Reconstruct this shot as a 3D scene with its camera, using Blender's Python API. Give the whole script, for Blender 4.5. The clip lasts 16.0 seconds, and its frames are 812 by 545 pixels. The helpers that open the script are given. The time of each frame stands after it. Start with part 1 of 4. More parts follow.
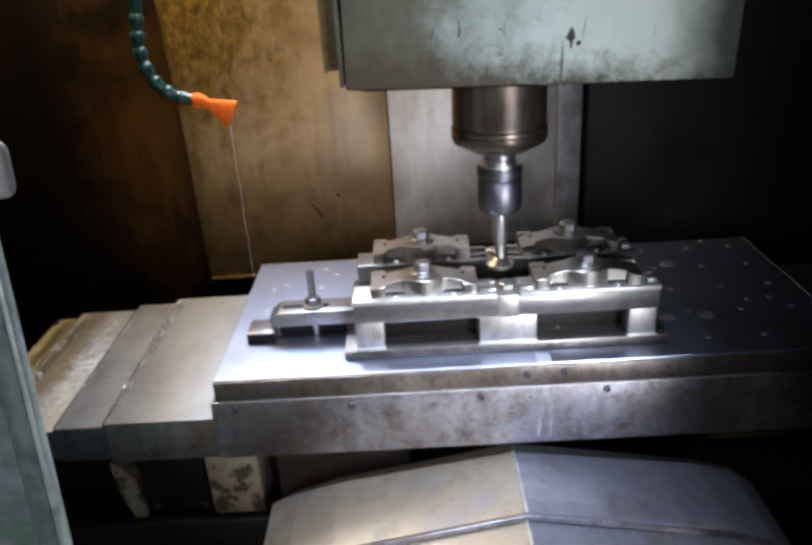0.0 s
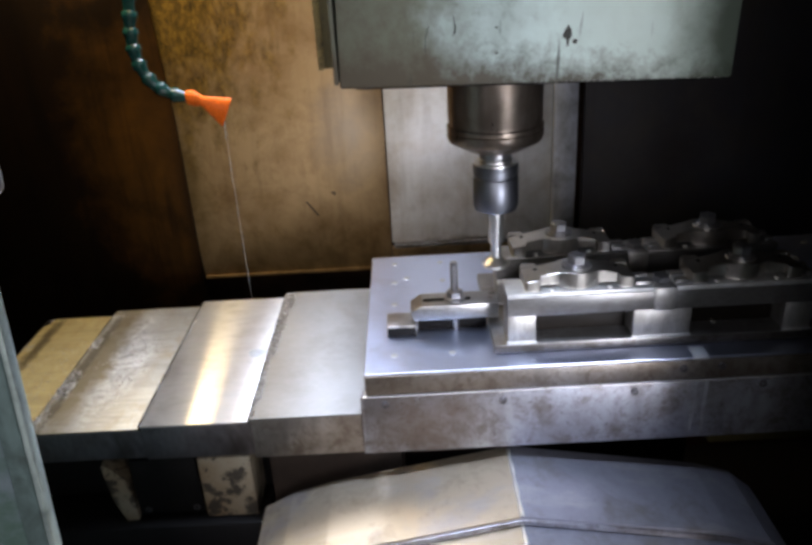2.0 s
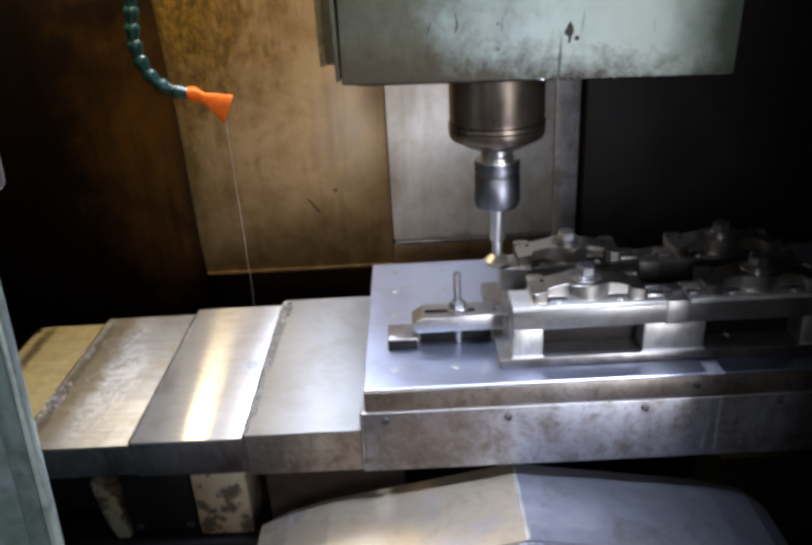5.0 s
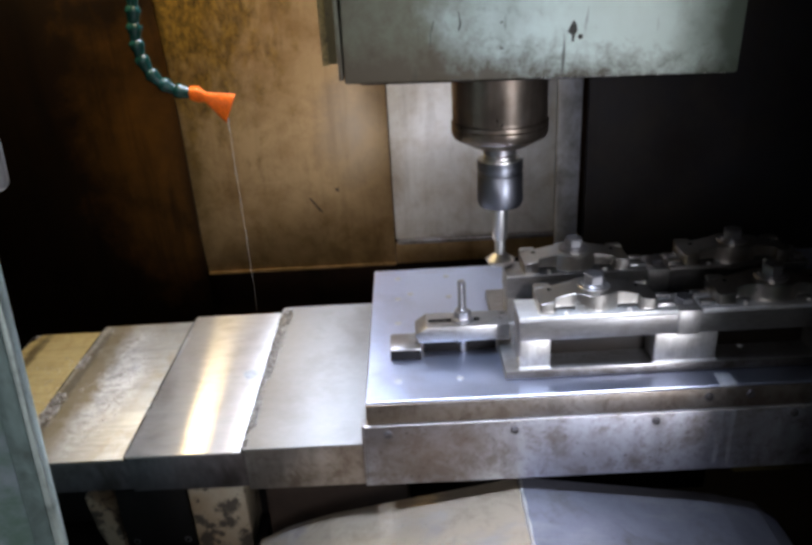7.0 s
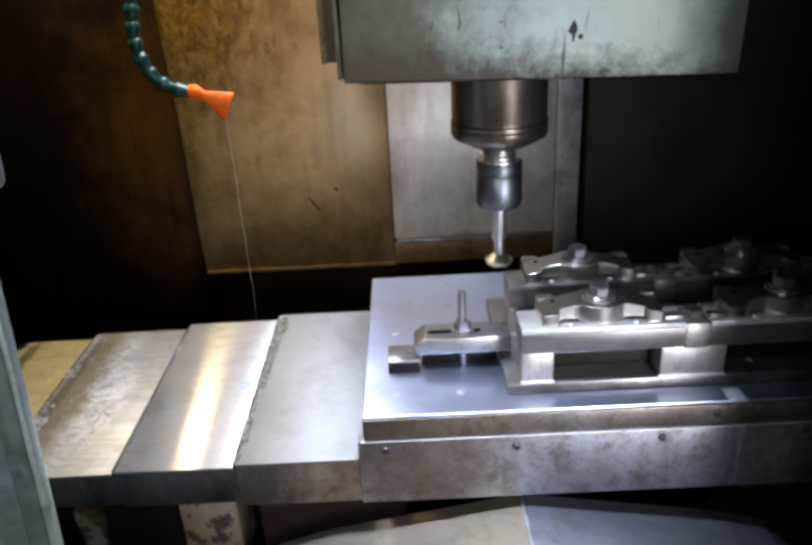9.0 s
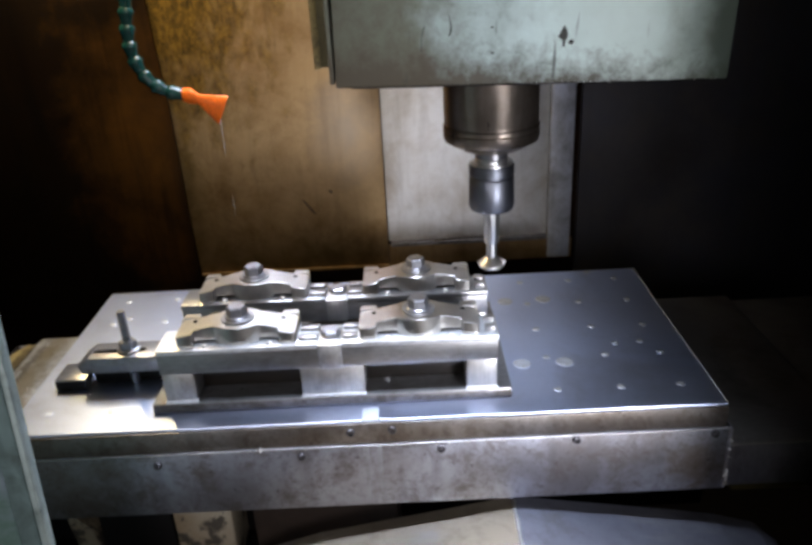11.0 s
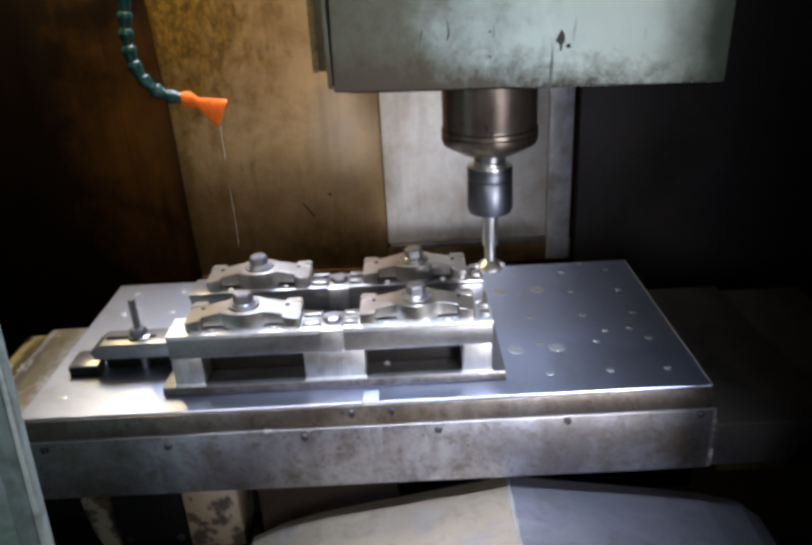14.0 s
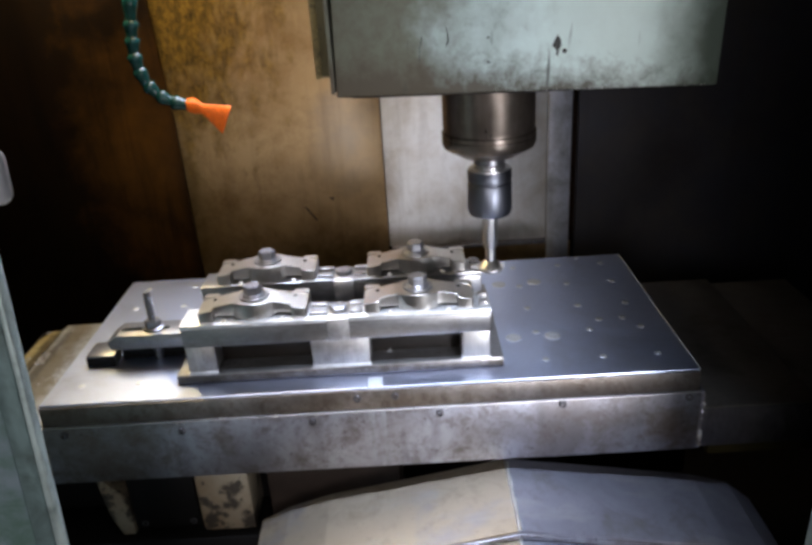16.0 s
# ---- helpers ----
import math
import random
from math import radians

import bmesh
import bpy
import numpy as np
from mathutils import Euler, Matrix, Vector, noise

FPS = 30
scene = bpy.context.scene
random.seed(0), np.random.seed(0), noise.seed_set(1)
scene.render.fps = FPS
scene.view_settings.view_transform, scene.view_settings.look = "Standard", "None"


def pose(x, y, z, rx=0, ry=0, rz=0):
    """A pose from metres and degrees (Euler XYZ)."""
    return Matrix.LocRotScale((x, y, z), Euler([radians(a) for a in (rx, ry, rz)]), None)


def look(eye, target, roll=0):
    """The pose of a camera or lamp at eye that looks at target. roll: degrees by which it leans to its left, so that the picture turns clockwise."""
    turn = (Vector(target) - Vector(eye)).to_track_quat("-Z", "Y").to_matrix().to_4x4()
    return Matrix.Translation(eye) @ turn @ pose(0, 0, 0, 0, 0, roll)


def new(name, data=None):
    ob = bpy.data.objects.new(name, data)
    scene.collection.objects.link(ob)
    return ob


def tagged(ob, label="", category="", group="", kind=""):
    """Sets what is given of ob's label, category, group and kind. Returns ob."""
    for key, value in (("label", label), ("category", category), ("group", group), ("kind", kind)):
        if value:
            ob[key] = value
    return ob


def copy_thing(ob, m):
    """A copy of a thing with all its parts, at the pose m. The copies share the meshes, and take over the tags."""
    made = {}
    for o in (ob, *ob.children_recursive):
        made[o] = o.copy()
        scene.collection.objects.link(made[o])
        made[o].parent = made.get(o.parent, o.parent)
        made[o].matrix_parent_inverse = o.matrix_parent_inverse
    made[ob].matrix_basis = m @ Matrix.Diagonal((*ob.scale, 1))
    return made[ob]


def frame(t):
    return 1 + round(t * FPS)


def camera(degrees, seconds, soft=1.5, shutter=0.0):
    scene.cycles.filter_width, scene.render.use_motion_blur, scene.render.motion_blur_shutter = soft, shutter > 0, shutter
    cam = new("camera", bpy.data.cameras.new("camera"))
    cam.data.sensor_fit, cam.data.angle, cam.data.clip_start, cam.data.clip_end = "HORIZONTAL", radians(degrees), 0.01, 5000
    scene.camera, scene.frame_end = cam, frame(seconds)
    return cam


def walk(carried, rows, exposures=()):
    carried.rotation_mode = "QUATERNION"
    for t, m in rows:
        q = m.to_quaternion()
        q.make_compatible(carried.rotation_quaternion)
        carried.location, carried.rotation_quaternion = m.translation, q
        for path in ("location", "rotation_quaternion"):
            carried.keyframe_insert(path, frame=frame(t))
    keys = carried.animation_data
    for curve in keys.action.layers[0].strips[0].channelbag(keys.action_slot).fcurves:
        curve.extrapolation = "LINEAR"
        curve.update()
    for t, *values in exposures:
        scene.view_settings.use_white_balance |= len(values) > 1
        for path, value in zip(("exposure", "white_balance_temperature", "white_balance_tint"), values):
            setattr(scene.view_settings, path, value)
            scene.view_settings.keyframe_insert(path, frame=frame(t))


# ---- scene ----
# A vertical machining centre seen through its open door.
# x runs along the table, y into the machine, z up; z = 0 is the top of the fixture plate.
cam = camera(57.6, 16.0, soft=3.4, shutter=0.5)
walk(cam, [
    (0.0, look((0.0570, -0.6957, 0.4806), (0.0418, 0.2159, 0.0698), -3.63)),
    (0.5, look((0.0578, -0.6937, 0.4802), (0.0427, 0.2182, 0.0701), -3.76)),
    (1.0, look((0.0589, -0.6956, 0.4791), (0.0458, 0.2170, 0.0706), -3.79)),
    (1.5, look((0.0606, -0.6908, 0.4801), (0.0479, 0.2208, 0.0691), -3.45)),
    (2.0, look((0.0587, -0.6886, 0.4799), (0.0483, 0.2216, 0.0659), -3.41)),
    (2.5, look((0.0574, -0.6880, 0.4787), (0.0466, 0.2218, 0.0637), -3.45)),
    (3.0, look((0.0567, -0.6886, 0.4788), (0.0463, 0.2211, 0.0637), -3.39)),
    (3.5, look((0.0593, -0.6886, 0.4791), (0.0463, 0.2208, 0.0635), -3.40)),
    (4.0, look((0.0592, -0.6878, 0.4786), (0.0461, 0.2213, 0.0623), -3.37)),
    (6.5, look((0.0574, -0.6909, 0.4795), (0.0452, 0.2180, 0.0627), -3.32)),
    (7.0, look((0.0560, -0.6882, 0.4781), (0.0427, 0.2206, 0.0612), -3.43)),
    (7.5, look((0.0556, -0.6864, 0.4786), (0.0412, 0.2225, 0.0617), -3.55)),
    (8.0, look((0.0536, -0.6861, 0.4773), (0.0416, 0.2236, 0.0621), -3.45)),
    (8.5, look((0.0561, -0.6849, 0.4770), (0.0429, 0.2243, 0.0610), -3.35)),
    (9.0, look((0.0565, -0.6846, 0.4778), (0.0445, 0.2237, 0.0597), -3.18)),
    (11.5, look((0.0625, -0.6876, 0.4826), (0.0556, 0.2211, 0.0652), -3.09)),
    (12.0, look((0.0620, -0.6863, 0.4828), (0.0564, 0.2220, 0.0643), -3.08)),
    (12.5, look((0.0600, -0.6879, 0.4831), (0.0544, 0.2210, 0.0663), -2.90)),
    (13.0, look((0.0593, -0.6897, 0.4836), (0.0528, 0.2203, 0.0689), -2.97)),
    (13.5, look((0.0625, -0.6900, 0.4853), (0.0540, 0.2195, 0.0698), -3.11)),
    (14.0, look((0.0644, -0.6881, 0.4850), (0.0557, 0.2212, 0.0690), -3.21)),
    (14.5, look((0.0633, -0.6894, 0.4845), (0.0544, 0.2198, 0.0681), -3.30)),
    (15.0, look((0.0605, -0.6957, 0.4846), (0.0517, 0.2148, 0.0713), -3.31)),
    (15.5, look((0.0602, -0.7043, 0.4864), (0.0509, 0.2071, 0.0751), -3.44)),
    (16.0, look((0.0635, -0.7082, 0.4875), (0.0533, 0.2044, 0.0786), -3.63)),
])

# ---------------------------------------------------------------- light
world = bpy.data.worlds.new("workshop")
world.use_nodes = True
scene.world = world
world.node_tree.nodes["Background"].inputs[0].default_value = (0.55, 0.62, 0.75, 1)
world.node_tree.nodes["Background"].inputs[1].default_value = 0.0012


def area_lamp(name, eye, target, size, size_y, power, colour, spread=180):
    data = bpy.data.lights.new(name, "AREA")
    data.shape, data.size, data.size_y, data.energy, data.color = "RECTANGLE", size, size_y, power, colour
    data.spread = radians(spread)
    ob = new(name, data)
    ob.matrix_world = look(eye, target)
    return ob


# warm and cool lamps under the enclosure's roof, an added fill behind the head, a lamp over the door, two added fills
# in unseen shop windows, a hand torch held low at the door
area_lamp("roof_lamp", (-0.49, 0.50, 0.68), (-0.32, 0.20, -0.05), 0.014, 0.32, 3.9, (1.0, 0.78, 0.43))
area_lamp("corner_lamp", (-0.11, 0.33, 0.86), (-0.22, 0.54, 0.15), 0.38, 0.34, 3.6, (1.0, 0.74, 0.40))
area_lamp("strip_lamp", (-0.10, 0.48, 0.71), (-0.24, 0.06, 0.0), 0.24, 0.26, 3.1, (0.64, 0.76, 1.0), 78)
# unseen fill added behind the head, brightening the panel and plate
area_lamp("back_fill", (0.25, 0.53, 0.44), (0.26, 0.49, 0.0), 0.22, 0.04, 0.17, (0.76, 0.82, 1.0), 150)
area_lamp("door_lamp", (0.08, -0.11, 0.80), (0.06, -0.04, 0.0), 0.18, 0.06, 1.30, (0.68, 0.78, 1.0), 50)
# two fills added to light the machine's front; their windows are unseen
area_lamp("tall_front_fill", (1.24, -2.29, 0.25), (1.16, 0.0, 0.25), 0.78, 1.60, 10.2, (0.94, 0.93, 1.0), 66)
area_lamp("side_front_fill", (-0.50, -2.28, 0.70), (-0.42, 0.1, -0.05), 0.9, 0.8, 2.6, (0.97, 0.94, 0.98), 60)
spot = bpy.data.lights.new("hand_torch", "SPOT")
spot.energy, spot.color, spot.spot_size, spot.spot_blend, spot.shadow_soft_size = 24.0, (0.86, 0.89, 1.0), radians(35), 0.9, 0.05
new("hand_torch", spot).matrix_world = look((0.44, -0.62, 0.095), (0.165, 0.08, 0.03))
scene.view_settings.exposure = 0.0


# ---------------------------------------------------------------- materials
def nodes_of(name):
    m = bpy.data.materials.new(name)
    m.use_nodes = True
    t = m.node_tree
    return m, t, t.nodes["Principled BSDF"]


def coords(t, scale=(1, 1, 1)):
    c, mp = t.nodes.new("ShaderNodeTexCoord"), t.nodes.new("ShaderNodeMapping")
    mp.inputs["Scale"].default_value = scale
    t.links.new(c.outputs["Object"], mp.inputs["Vector"])
    return mp.outputs["Vector"]


def noise_tex(t, vec, scale, detail=6.0, rough=0.6, distortion=0.0):
    n = t.nodes.new("ShaderNodeTexNoise")
    n.inputs["Scale"].default_value, n.inputs["Detail"].default_value = scale, detail
    n.inputs["Roughness"].default_value, n.inputs["Distortion"].default_value = rough, distortion
    t.links.new(vec, n.inputs["Vector"])
    return n.outputs["Fac"]


def ramp(t, fac, stops):
    r = t.nodes.new("ShaderNodeValToRGB")
    e = r.color_ramp.elements
    while len(e) < len(stops):
        e.new(0.5)
    for k, (p, c) in zip(e, stops):
        k.position, k.color = p, (*c, 1) if len(c) == 3 else c
    t.links.new(fac, r.inputs["Fac"])
    return r.outputs["Color"]


def grey(*v):
    return [(p, (g, g, g)) for p, g in v]


def mix(t, fac, a, b, kind="MIX"):
    m = t.nodes.new("ShaderNodeMix")
    m.data_type, m.blend_type = "RGBA", kind
    for sock, val in ((m.inputs[0], fac), (m.inputs[6], a), (m.inputs[7], b)):
        if hasattr(val, "is_linked"):
            t.links.new(val, sock)
        elif isinstance(val, tuple):
            sock.default_value = (*val, 1)
        else:
            sock.default_value = val
    return m.outputs[2]


def bump(t, b, fac, strength, distance):
    n = t.nodes.new("ShaderNodeBump")
    n.inputs["Strength"].default_value, n.inputs["Distance"].default_value = strength, distance
    t.links.new(fac, n.inputs["Height"])
    t.links.new(n.outputs["Normal"], b.inputs["Normal"])


def metal(name, base, dark, rough, stretch=(1, 1, 1), stain=0.5, stain_scale=9.0, fine=220.0, metallic=1.0, relief=0.00015,
          stain_colour=(0.10, 0.075, 0.05), aniso=0.0, vary=0.1):
    """Bare metal: fine grain along a direction, soft tonal patches and dried coolant stains."""
    m, t, b = nodes_of(name)
    v, vs = coords(t), coords(t, stretch)
    patches = noise_tex(t, v, stain_scale, 8, 0.65, 0.4)
    grain = noise_tex(t, vs, fine, 3, 0.5)
    tone = mix(t, ramp(t, grain, grey((0.2, 0.0), (0.8, 1.0))), dark, base)
    tone = mix(t, ramp(t, patches, grey((0.48, 0.0), (0.72, stain))), tone, stain_colour)
    t.links.new(tone, b.inputs["Base Color"])
    b.inputs["Metallic"].default_value = metallic
    r = ramp(t, noise_tex(t, vs, fine * 0.2, 6, 0.7), grey((0.3, max(rough - vary, 0.05)), (0.7, rough + vary * 1.3)))
    t.links.new(r, b.inputs["Roughness"])
    if aniso:
        c = t.nodes.new("ShaderNodeCombineXYZ")
        c.inputs[0].default_value = 1.0
        t.links.new(c.outputs[0], b.inputs["Tangent"])
        b.inputs["Anisotropic"].default_value = aniso
        b.inputs["Anisotropic Rotation"].default_value = 0.25
    bump(t, b, grain, 0.35, relief)
    return m


def paint(name, base, worn, dirt, rough=0.45, chips=0.62, dirt_at=0.55, scale=14.0, edge=0.15):
    """Old enamel: worn, chipped and grimy."""
    m, t, b = nodes_of(name)
    v = coords(t)
    n1, n2, n3 = noise_tex(t, v, scale, 10, 0.7, 0.3), noise_tex(t, v, scale * 0.3, 6, 0.6), noise_tex(t, v, scale * 7, 8, 0.7)
    col = mix(t, ramp(t, n2, grey((0.35, 0.0), (0.75, 1.0))), base, worn)
    col = mix(t, ramp(t, n1, grey((dirt_at, 0.0), (dirt_at + edge, 0.9))), col, dirt)
    col = mix(t, ramp(t, n3, grey((chips, 0.0), (chips + 0.05, 0.7))), col, dirt)
    t.links.new(col, b.inputs["Base Color"])
    t.links.new(ramp(t, n1, grey((0.3, rough - 0.1), (0.7, rough + 0.2))), b.inputs["Roughness"])
    bump(t, b, n3, 0.35, 0.0006)
    return m


def plain(name, colour, rough=0.5, metallic=0.0, vary=0.25, scale=60.0, gloss=0.5):
    m, t, b = nodes_of(name)
    n = noise_tex(t, coords(t), scale, 6, 0.65)
    low = tuple(c * (1 - vary) for c in colour)
    t.links.new(ramp(t, n, [(0.3, low), (0.7, colour)]), b.inputs["Base Color"])
    b.inputs["Roughness"].default_value, b.inputs["Metallic"].default_value = rough, metallic
    b.inputs["Specular IOR Level"].default_value = gloss
    bump(t, b, n, 0.25, 0.0004)
    return m


def blot_at(t, v, col, centre, reach, colour, wobble, edge=0.5, most=0.9):
    """Lay one stain or patch of painted light over a colour: an uneven blot about a centre, with its reach along each
    axis.
    """
    sub, sc, ln = t.nodes.new("ShaderNodeVectorMath"), t.nodes.new("ShaderNodeVectorMath"), t.nodes.new("ShaderNodeVectorMath")
    sub.operation, sc.operation, ln.operation = "SUBTRACT", "DIVIDE", "LENGTH"
    sub.inputs[1].default_value, sc.inputs[1].default_value = centre, reach
    t.links.new(v, sub.inputs[0])
    t.links.new(sub.outputs[0], sc.inputs[0])
    t.links.new(sc.outputs[0], ln.inputs[0])
    far, add = t.nodes.new("ShaderNodeMapRange"), t.nodes.new("ShaderNodeMath")
    for k, val in zip((1, 2, 3, 4), (0.0, 1.0, 0.45, -0.30)):
        far.inputs[k].default_value = val
    far.clamp = False
    t.links.new(ln.outputs["Value"], far.inputs[0])
    t.links.new(far.outputs[0], add.inputs[0])
    t.links.new(wobble, add.inputs[1])
    return mix(t, ramp(t, add.outputs[0], grey((0.5, 0.0), (min(0.5 + edge, 1.0), most))), col, colour)


PLATE = metal("ground_steel", (0.59, 0.655, 0.84), (0.51, 0.575, 0.75), 0.38, (0.25, 1, 1), 0.3, 7, 700, 1.0, 0.000006, vary=0.03)
COVER_MATT = metal("matt_cover_steel", (0.29, 0.285, 0.28), (0.235, 0.23, 0.225), 0.64, (0.2, 1, 1), 0.35, 11, 500, 0.75, 0.00001, aniso=0.6, vary=0.04)
def polished_cover():
    """Brushed sheet worn bright: a matt ground with a sharp sheen drawn out across the brushing."""
    m = metal("brushed_cover_steel", (0.43, 0.42, 0.42), (0.32, 0.315, 0.315), 0.60, (0.12, 1, 1), 0.55, 26, 400, 0.6, 0.00001, aniso=0.6, vary=0.04)
    t = m.node_tree
    base, out = t.nodes["Principled BSDF"], t.nodes["Material Output"]
    sheen, blend, way = t.nodes.new("ShaderNodeBsdfPrincipled"), t.nodes.new("ShaderNodeMixShader"), t.nodes.new("ShaderNodeCombineXYZ")
    way.inputs[0].default_value = 1.0
    sheen.inputs["Base Color"].default_value = (0.70, 0.68, 0.65, 1)
    sheen.inputs["Metallic"].default_value, sheen.inputs["Roughness"].default_value = 1.0, 0.28
    sheen.inputs["Anisotropic"].default_value, sheen.inputs["Anisotropic Rotation"].default_value = 1.0, 0.25
    t.links.new(way.outputs[0], sheen.inputs["Tangent"])
    t.links.new(ramp(t, noise_tex(t, coords(t, (0.3, 1, 1)), 60, 6, 0.7), grey((0.3, 0.24), (0.7, 0.54))), blend.inputs[0])
    t.links.new(base.outputs[0], blend.inputs[1])
    t.links.new(sheen.outputs[0], blend.inputs[2])
    t.links.new(blend.outputs[0], out.inputs["Surface"])
    return m


COVER = polished_cover()
# the same cover steel in a darker colour, for the unlit right side
COVER_SHADED = metal("shaded_cover_steel", (0.30, 0.28, 0.25), (0.22, 0.20, 0.18), 0.34, (0.2, 1, 1), 0.6, 9, 300, 0.9, 0.00002, vary=0.05,
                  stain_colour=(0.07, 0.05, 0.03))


def crusted_cover(name, golden, smear, stains):
    """Varnished cover sheet with a dried smear of fines raked along it."""
    m, t, b = nodes_of(name)
    v = coords(t)
    grain, mid, fine = noise_tex(t, coords(t, (0.15, 1, 1)), 120, 5, 0.6), noise_tex(t, coords(t, (1, 0.6, 1)), 34, 10, 0.75, 0.4), noise_tex(t, coords(t, (0.7, 1, 1)), 95, 8, 0.72, 0.3)
    col = mix(t, ramp(t, grain, grey((0.25, 0.0), (0.75, 1.0))), tuple(c * 0.62 for c in golden), golden)
    col = mix(t, ramp(t, mid, grey((0.50, 0.0), (0.72, 0.7))), col, (0.22, 0.16, 0.08))
    flakes = ramp(t, fine, [(0.35, tuple(c * 0.35 for c in smear)), (0.60, smear)])
    for centre, reach, colour, edge, most in stains:
        col = blot_at(t, v, col, centre, reach, colour or flakes, mid, edge, most)
    t.links.new(col, b.inputs["Base Color"])
    b.inputs["Metallic"].default_value = 0.6
    t.links.new(ramp(t, mid, grey((0.3, 0.38), (0.7, 0.62))), b.inputs["Roughness"])
    bump(t, b, mix(t, 0.5, mid, fine), 0.6, 0.0012)
    return m


# the brown left strip is crust, darkened further for weaker light there
COVER_SMEARED = crusted_cover("smeared_cover_steel", (0.38, 0.365, 0.325), (0.58, 0.59, 0.60),
                              (((0.06, 0.17, 0.046), (0.085, 0.32, 1.0), None, 0.25, 0.85), ((0.030, 0.17, 0.046), (0.055, 0.5, 1.0), (0.17, 0.135, 0.07), 0.3, 0.85), ((0.012, 0.17, 0.046), (0.014, 0.4, 1.0), (0.10, 0.085, 0.06), 0.2, 0.8)))
COVER_GOLDEN = crusted_cover("golden_cover_steel", (0.44, 0.36, 0.17), (0.45, 0.42, 0.34),
                             (((0.022, 0.24, 0.04), (0.022, 0.22, 1.0), (0.05, 0.035, 0.015), 0.3, 0.85), ((0.02, 0.02, 0.04), (0.05, 0.05, 1.0), (0.66, 0.60, 0.50), 0.4, 0.8)))


def blotched_steel(name, bare, brown, varnish, freckle=0.75, stains=()):
    """Oily machine side: bare patches, brown varnish, rust freckles and faint runs."""
    m, t, b = nodes_of(name)
    v, vd = coords(t), coords(t, (1, 1, 0.25))
    big, mid, runs, fine = noise_tex(t, v, 7, 8, 0.6, 0.2), noise_tex(t, v, 30, 12, 0.8, 0.3), noise_tex(t, vd, 40, 6, 0.65), noise_tex(t, v, 170, 8, 0.75)
    col = mix(t, ramp(t, big, grey((0.5 - varnish, 0.0), (0.70 - varnish, 1.0))), bare, brown)
    col = mix(t, ramp(t, mid, grey((0.47, 0.0), (0.62, 0.75))), col, tuple(c * k for c, k in zip(brown, (0.58, 0.50, 0.42))))
    col = mix(t, ramp(t, runs, grey((0.52, 0.0), (0.75, 0.45))), col, tuple(c * 0.45 for c in brown))
    for centre, reach, colour in stains:
        col = blot_at(t, v, col, centre, reach, colour, mid, 0.4, 0.85)
    col = mix(t, ramp(t, fine, grey((0.58, 0.0), (0.68, freckle))), col, (0.05, 0.035, 0.025))
    t.links.new(col, b.inputs["Base Color"])
    b.inputs["Metallic"].default_value = 0.85
    t.links.new(ramp(t, mid, grey((0.3, 0.30), (0.7, 0.50))), b.inputs["Roughness"])
    bump(t, b, mix(t, 0.4, mid, fine), 0.4, 0.0006)
    return m


# the left blot is brown stain, darkened further for the less lit end
SIDE = blotched_steel("table_side_steel", (0.39, 0.40, 0.46), (0.22, 0.205, 0.21), 0.07, 0.8,
                      (((-0.33, 0.0, 0.045), (0.15, 1.0, 0.14), (0.17, 0.135, 0.115)), ((0.37, 0.0, 0.03), (0.07, 1.0, 0.07), (0.20, 0.155, 0.12))))
BAND = blotched_steel("brown_edge_steel", (0.31, 0.285, 0.265), (0.18, 0.152, 0.13), 0.12)
BASE = blotched_steel("grimy_base_steel", (0.17, 0.16, 0.16), (0.08, 0.07, 0.06), 0.08, 0.7)
CAST = metal("machined_casting", (0.36, 0.355, 0.355), (0.25, 0.245, 0.245), 0.32, (0.4, 1, 1), 0.45, 24, 260, 0.85, 0.00002, vary=0.06)
WORK = metal("milled_workpiece", (0.56, 0.535, 0.495), (0.45, 0.43, 0.40), 0.31, (1, 1, 0.3), 0.10, 40, 300, 1.0, 0.00002, vary=0.05)
POST = metal("worn_post_steel", (0.54, 0.53, 0.52), (0.38, 0.37, 0.36), 0.44, (1, 1, 0.3), 0.55, 34, 260, 0.9, 0.00002, vary=0.06)
FACE = metal("freshly_milled_face", (0.90, 0.89, 0.87), (0.80, 0.80, 0.79), 0.5, (0.2, 1, 1), 0.05, 40, 300)
MILLED = metal("milled_steel", (0.72, 0.73, 0.745), (0.56, 0.57, 0.58), 0.5, (0.3, 1, 1), 0.3, 50, 260, 0.85, 0.00002)
BOLT = metal("bolt_steel", (0.38, 0.38, 0.40), (0.28, 0.28, 0.30), 0.30, (1, 1, 1), 0.4, 60, 300, 0.9, 0.00002, vary=0.05)
SPINDLE = metal("oiled_spindle_steel", (0.38, 0.325, 0.28), (0.23, 0.19, 0.155), 0.33, (1, 1, 0.35), 0.45, 26, 90, 0.95,
                stain_colour=(0.12, 0.085, 0.06))
CHUCK = metal("blued_chuck_steel", (0.19, 0.20, 0.23), (0.155, 0.165, 0.195), 0.42, (1, 1, 1), 0.1, 30, 200, 1.0, 0.000004, vary=0.02)
SHANK = metal("bright_shank_steel", (0.74, 0.74, 0.74), (0.68, 0.68, 0.68), 0.32, (1, 1, 1), 0.1, 40, 300, 1.0, 0.000004, vary=0.03)
BRASSY = metal("coated_cutter", (0.80, 0.78, 0.75), (0.64, 0.62, 0.59), 0.38, (1, 1, 1), 0.2, 90, 300)
CHIP = metal("swarf", (0.68, 0.66, 0.63), (0.36, 0.34, 0.31), 0.5, (1, 1, 1), 0.85, 90, 300, 0.5, stain_colour=(0.14, 0.10, 0.06))
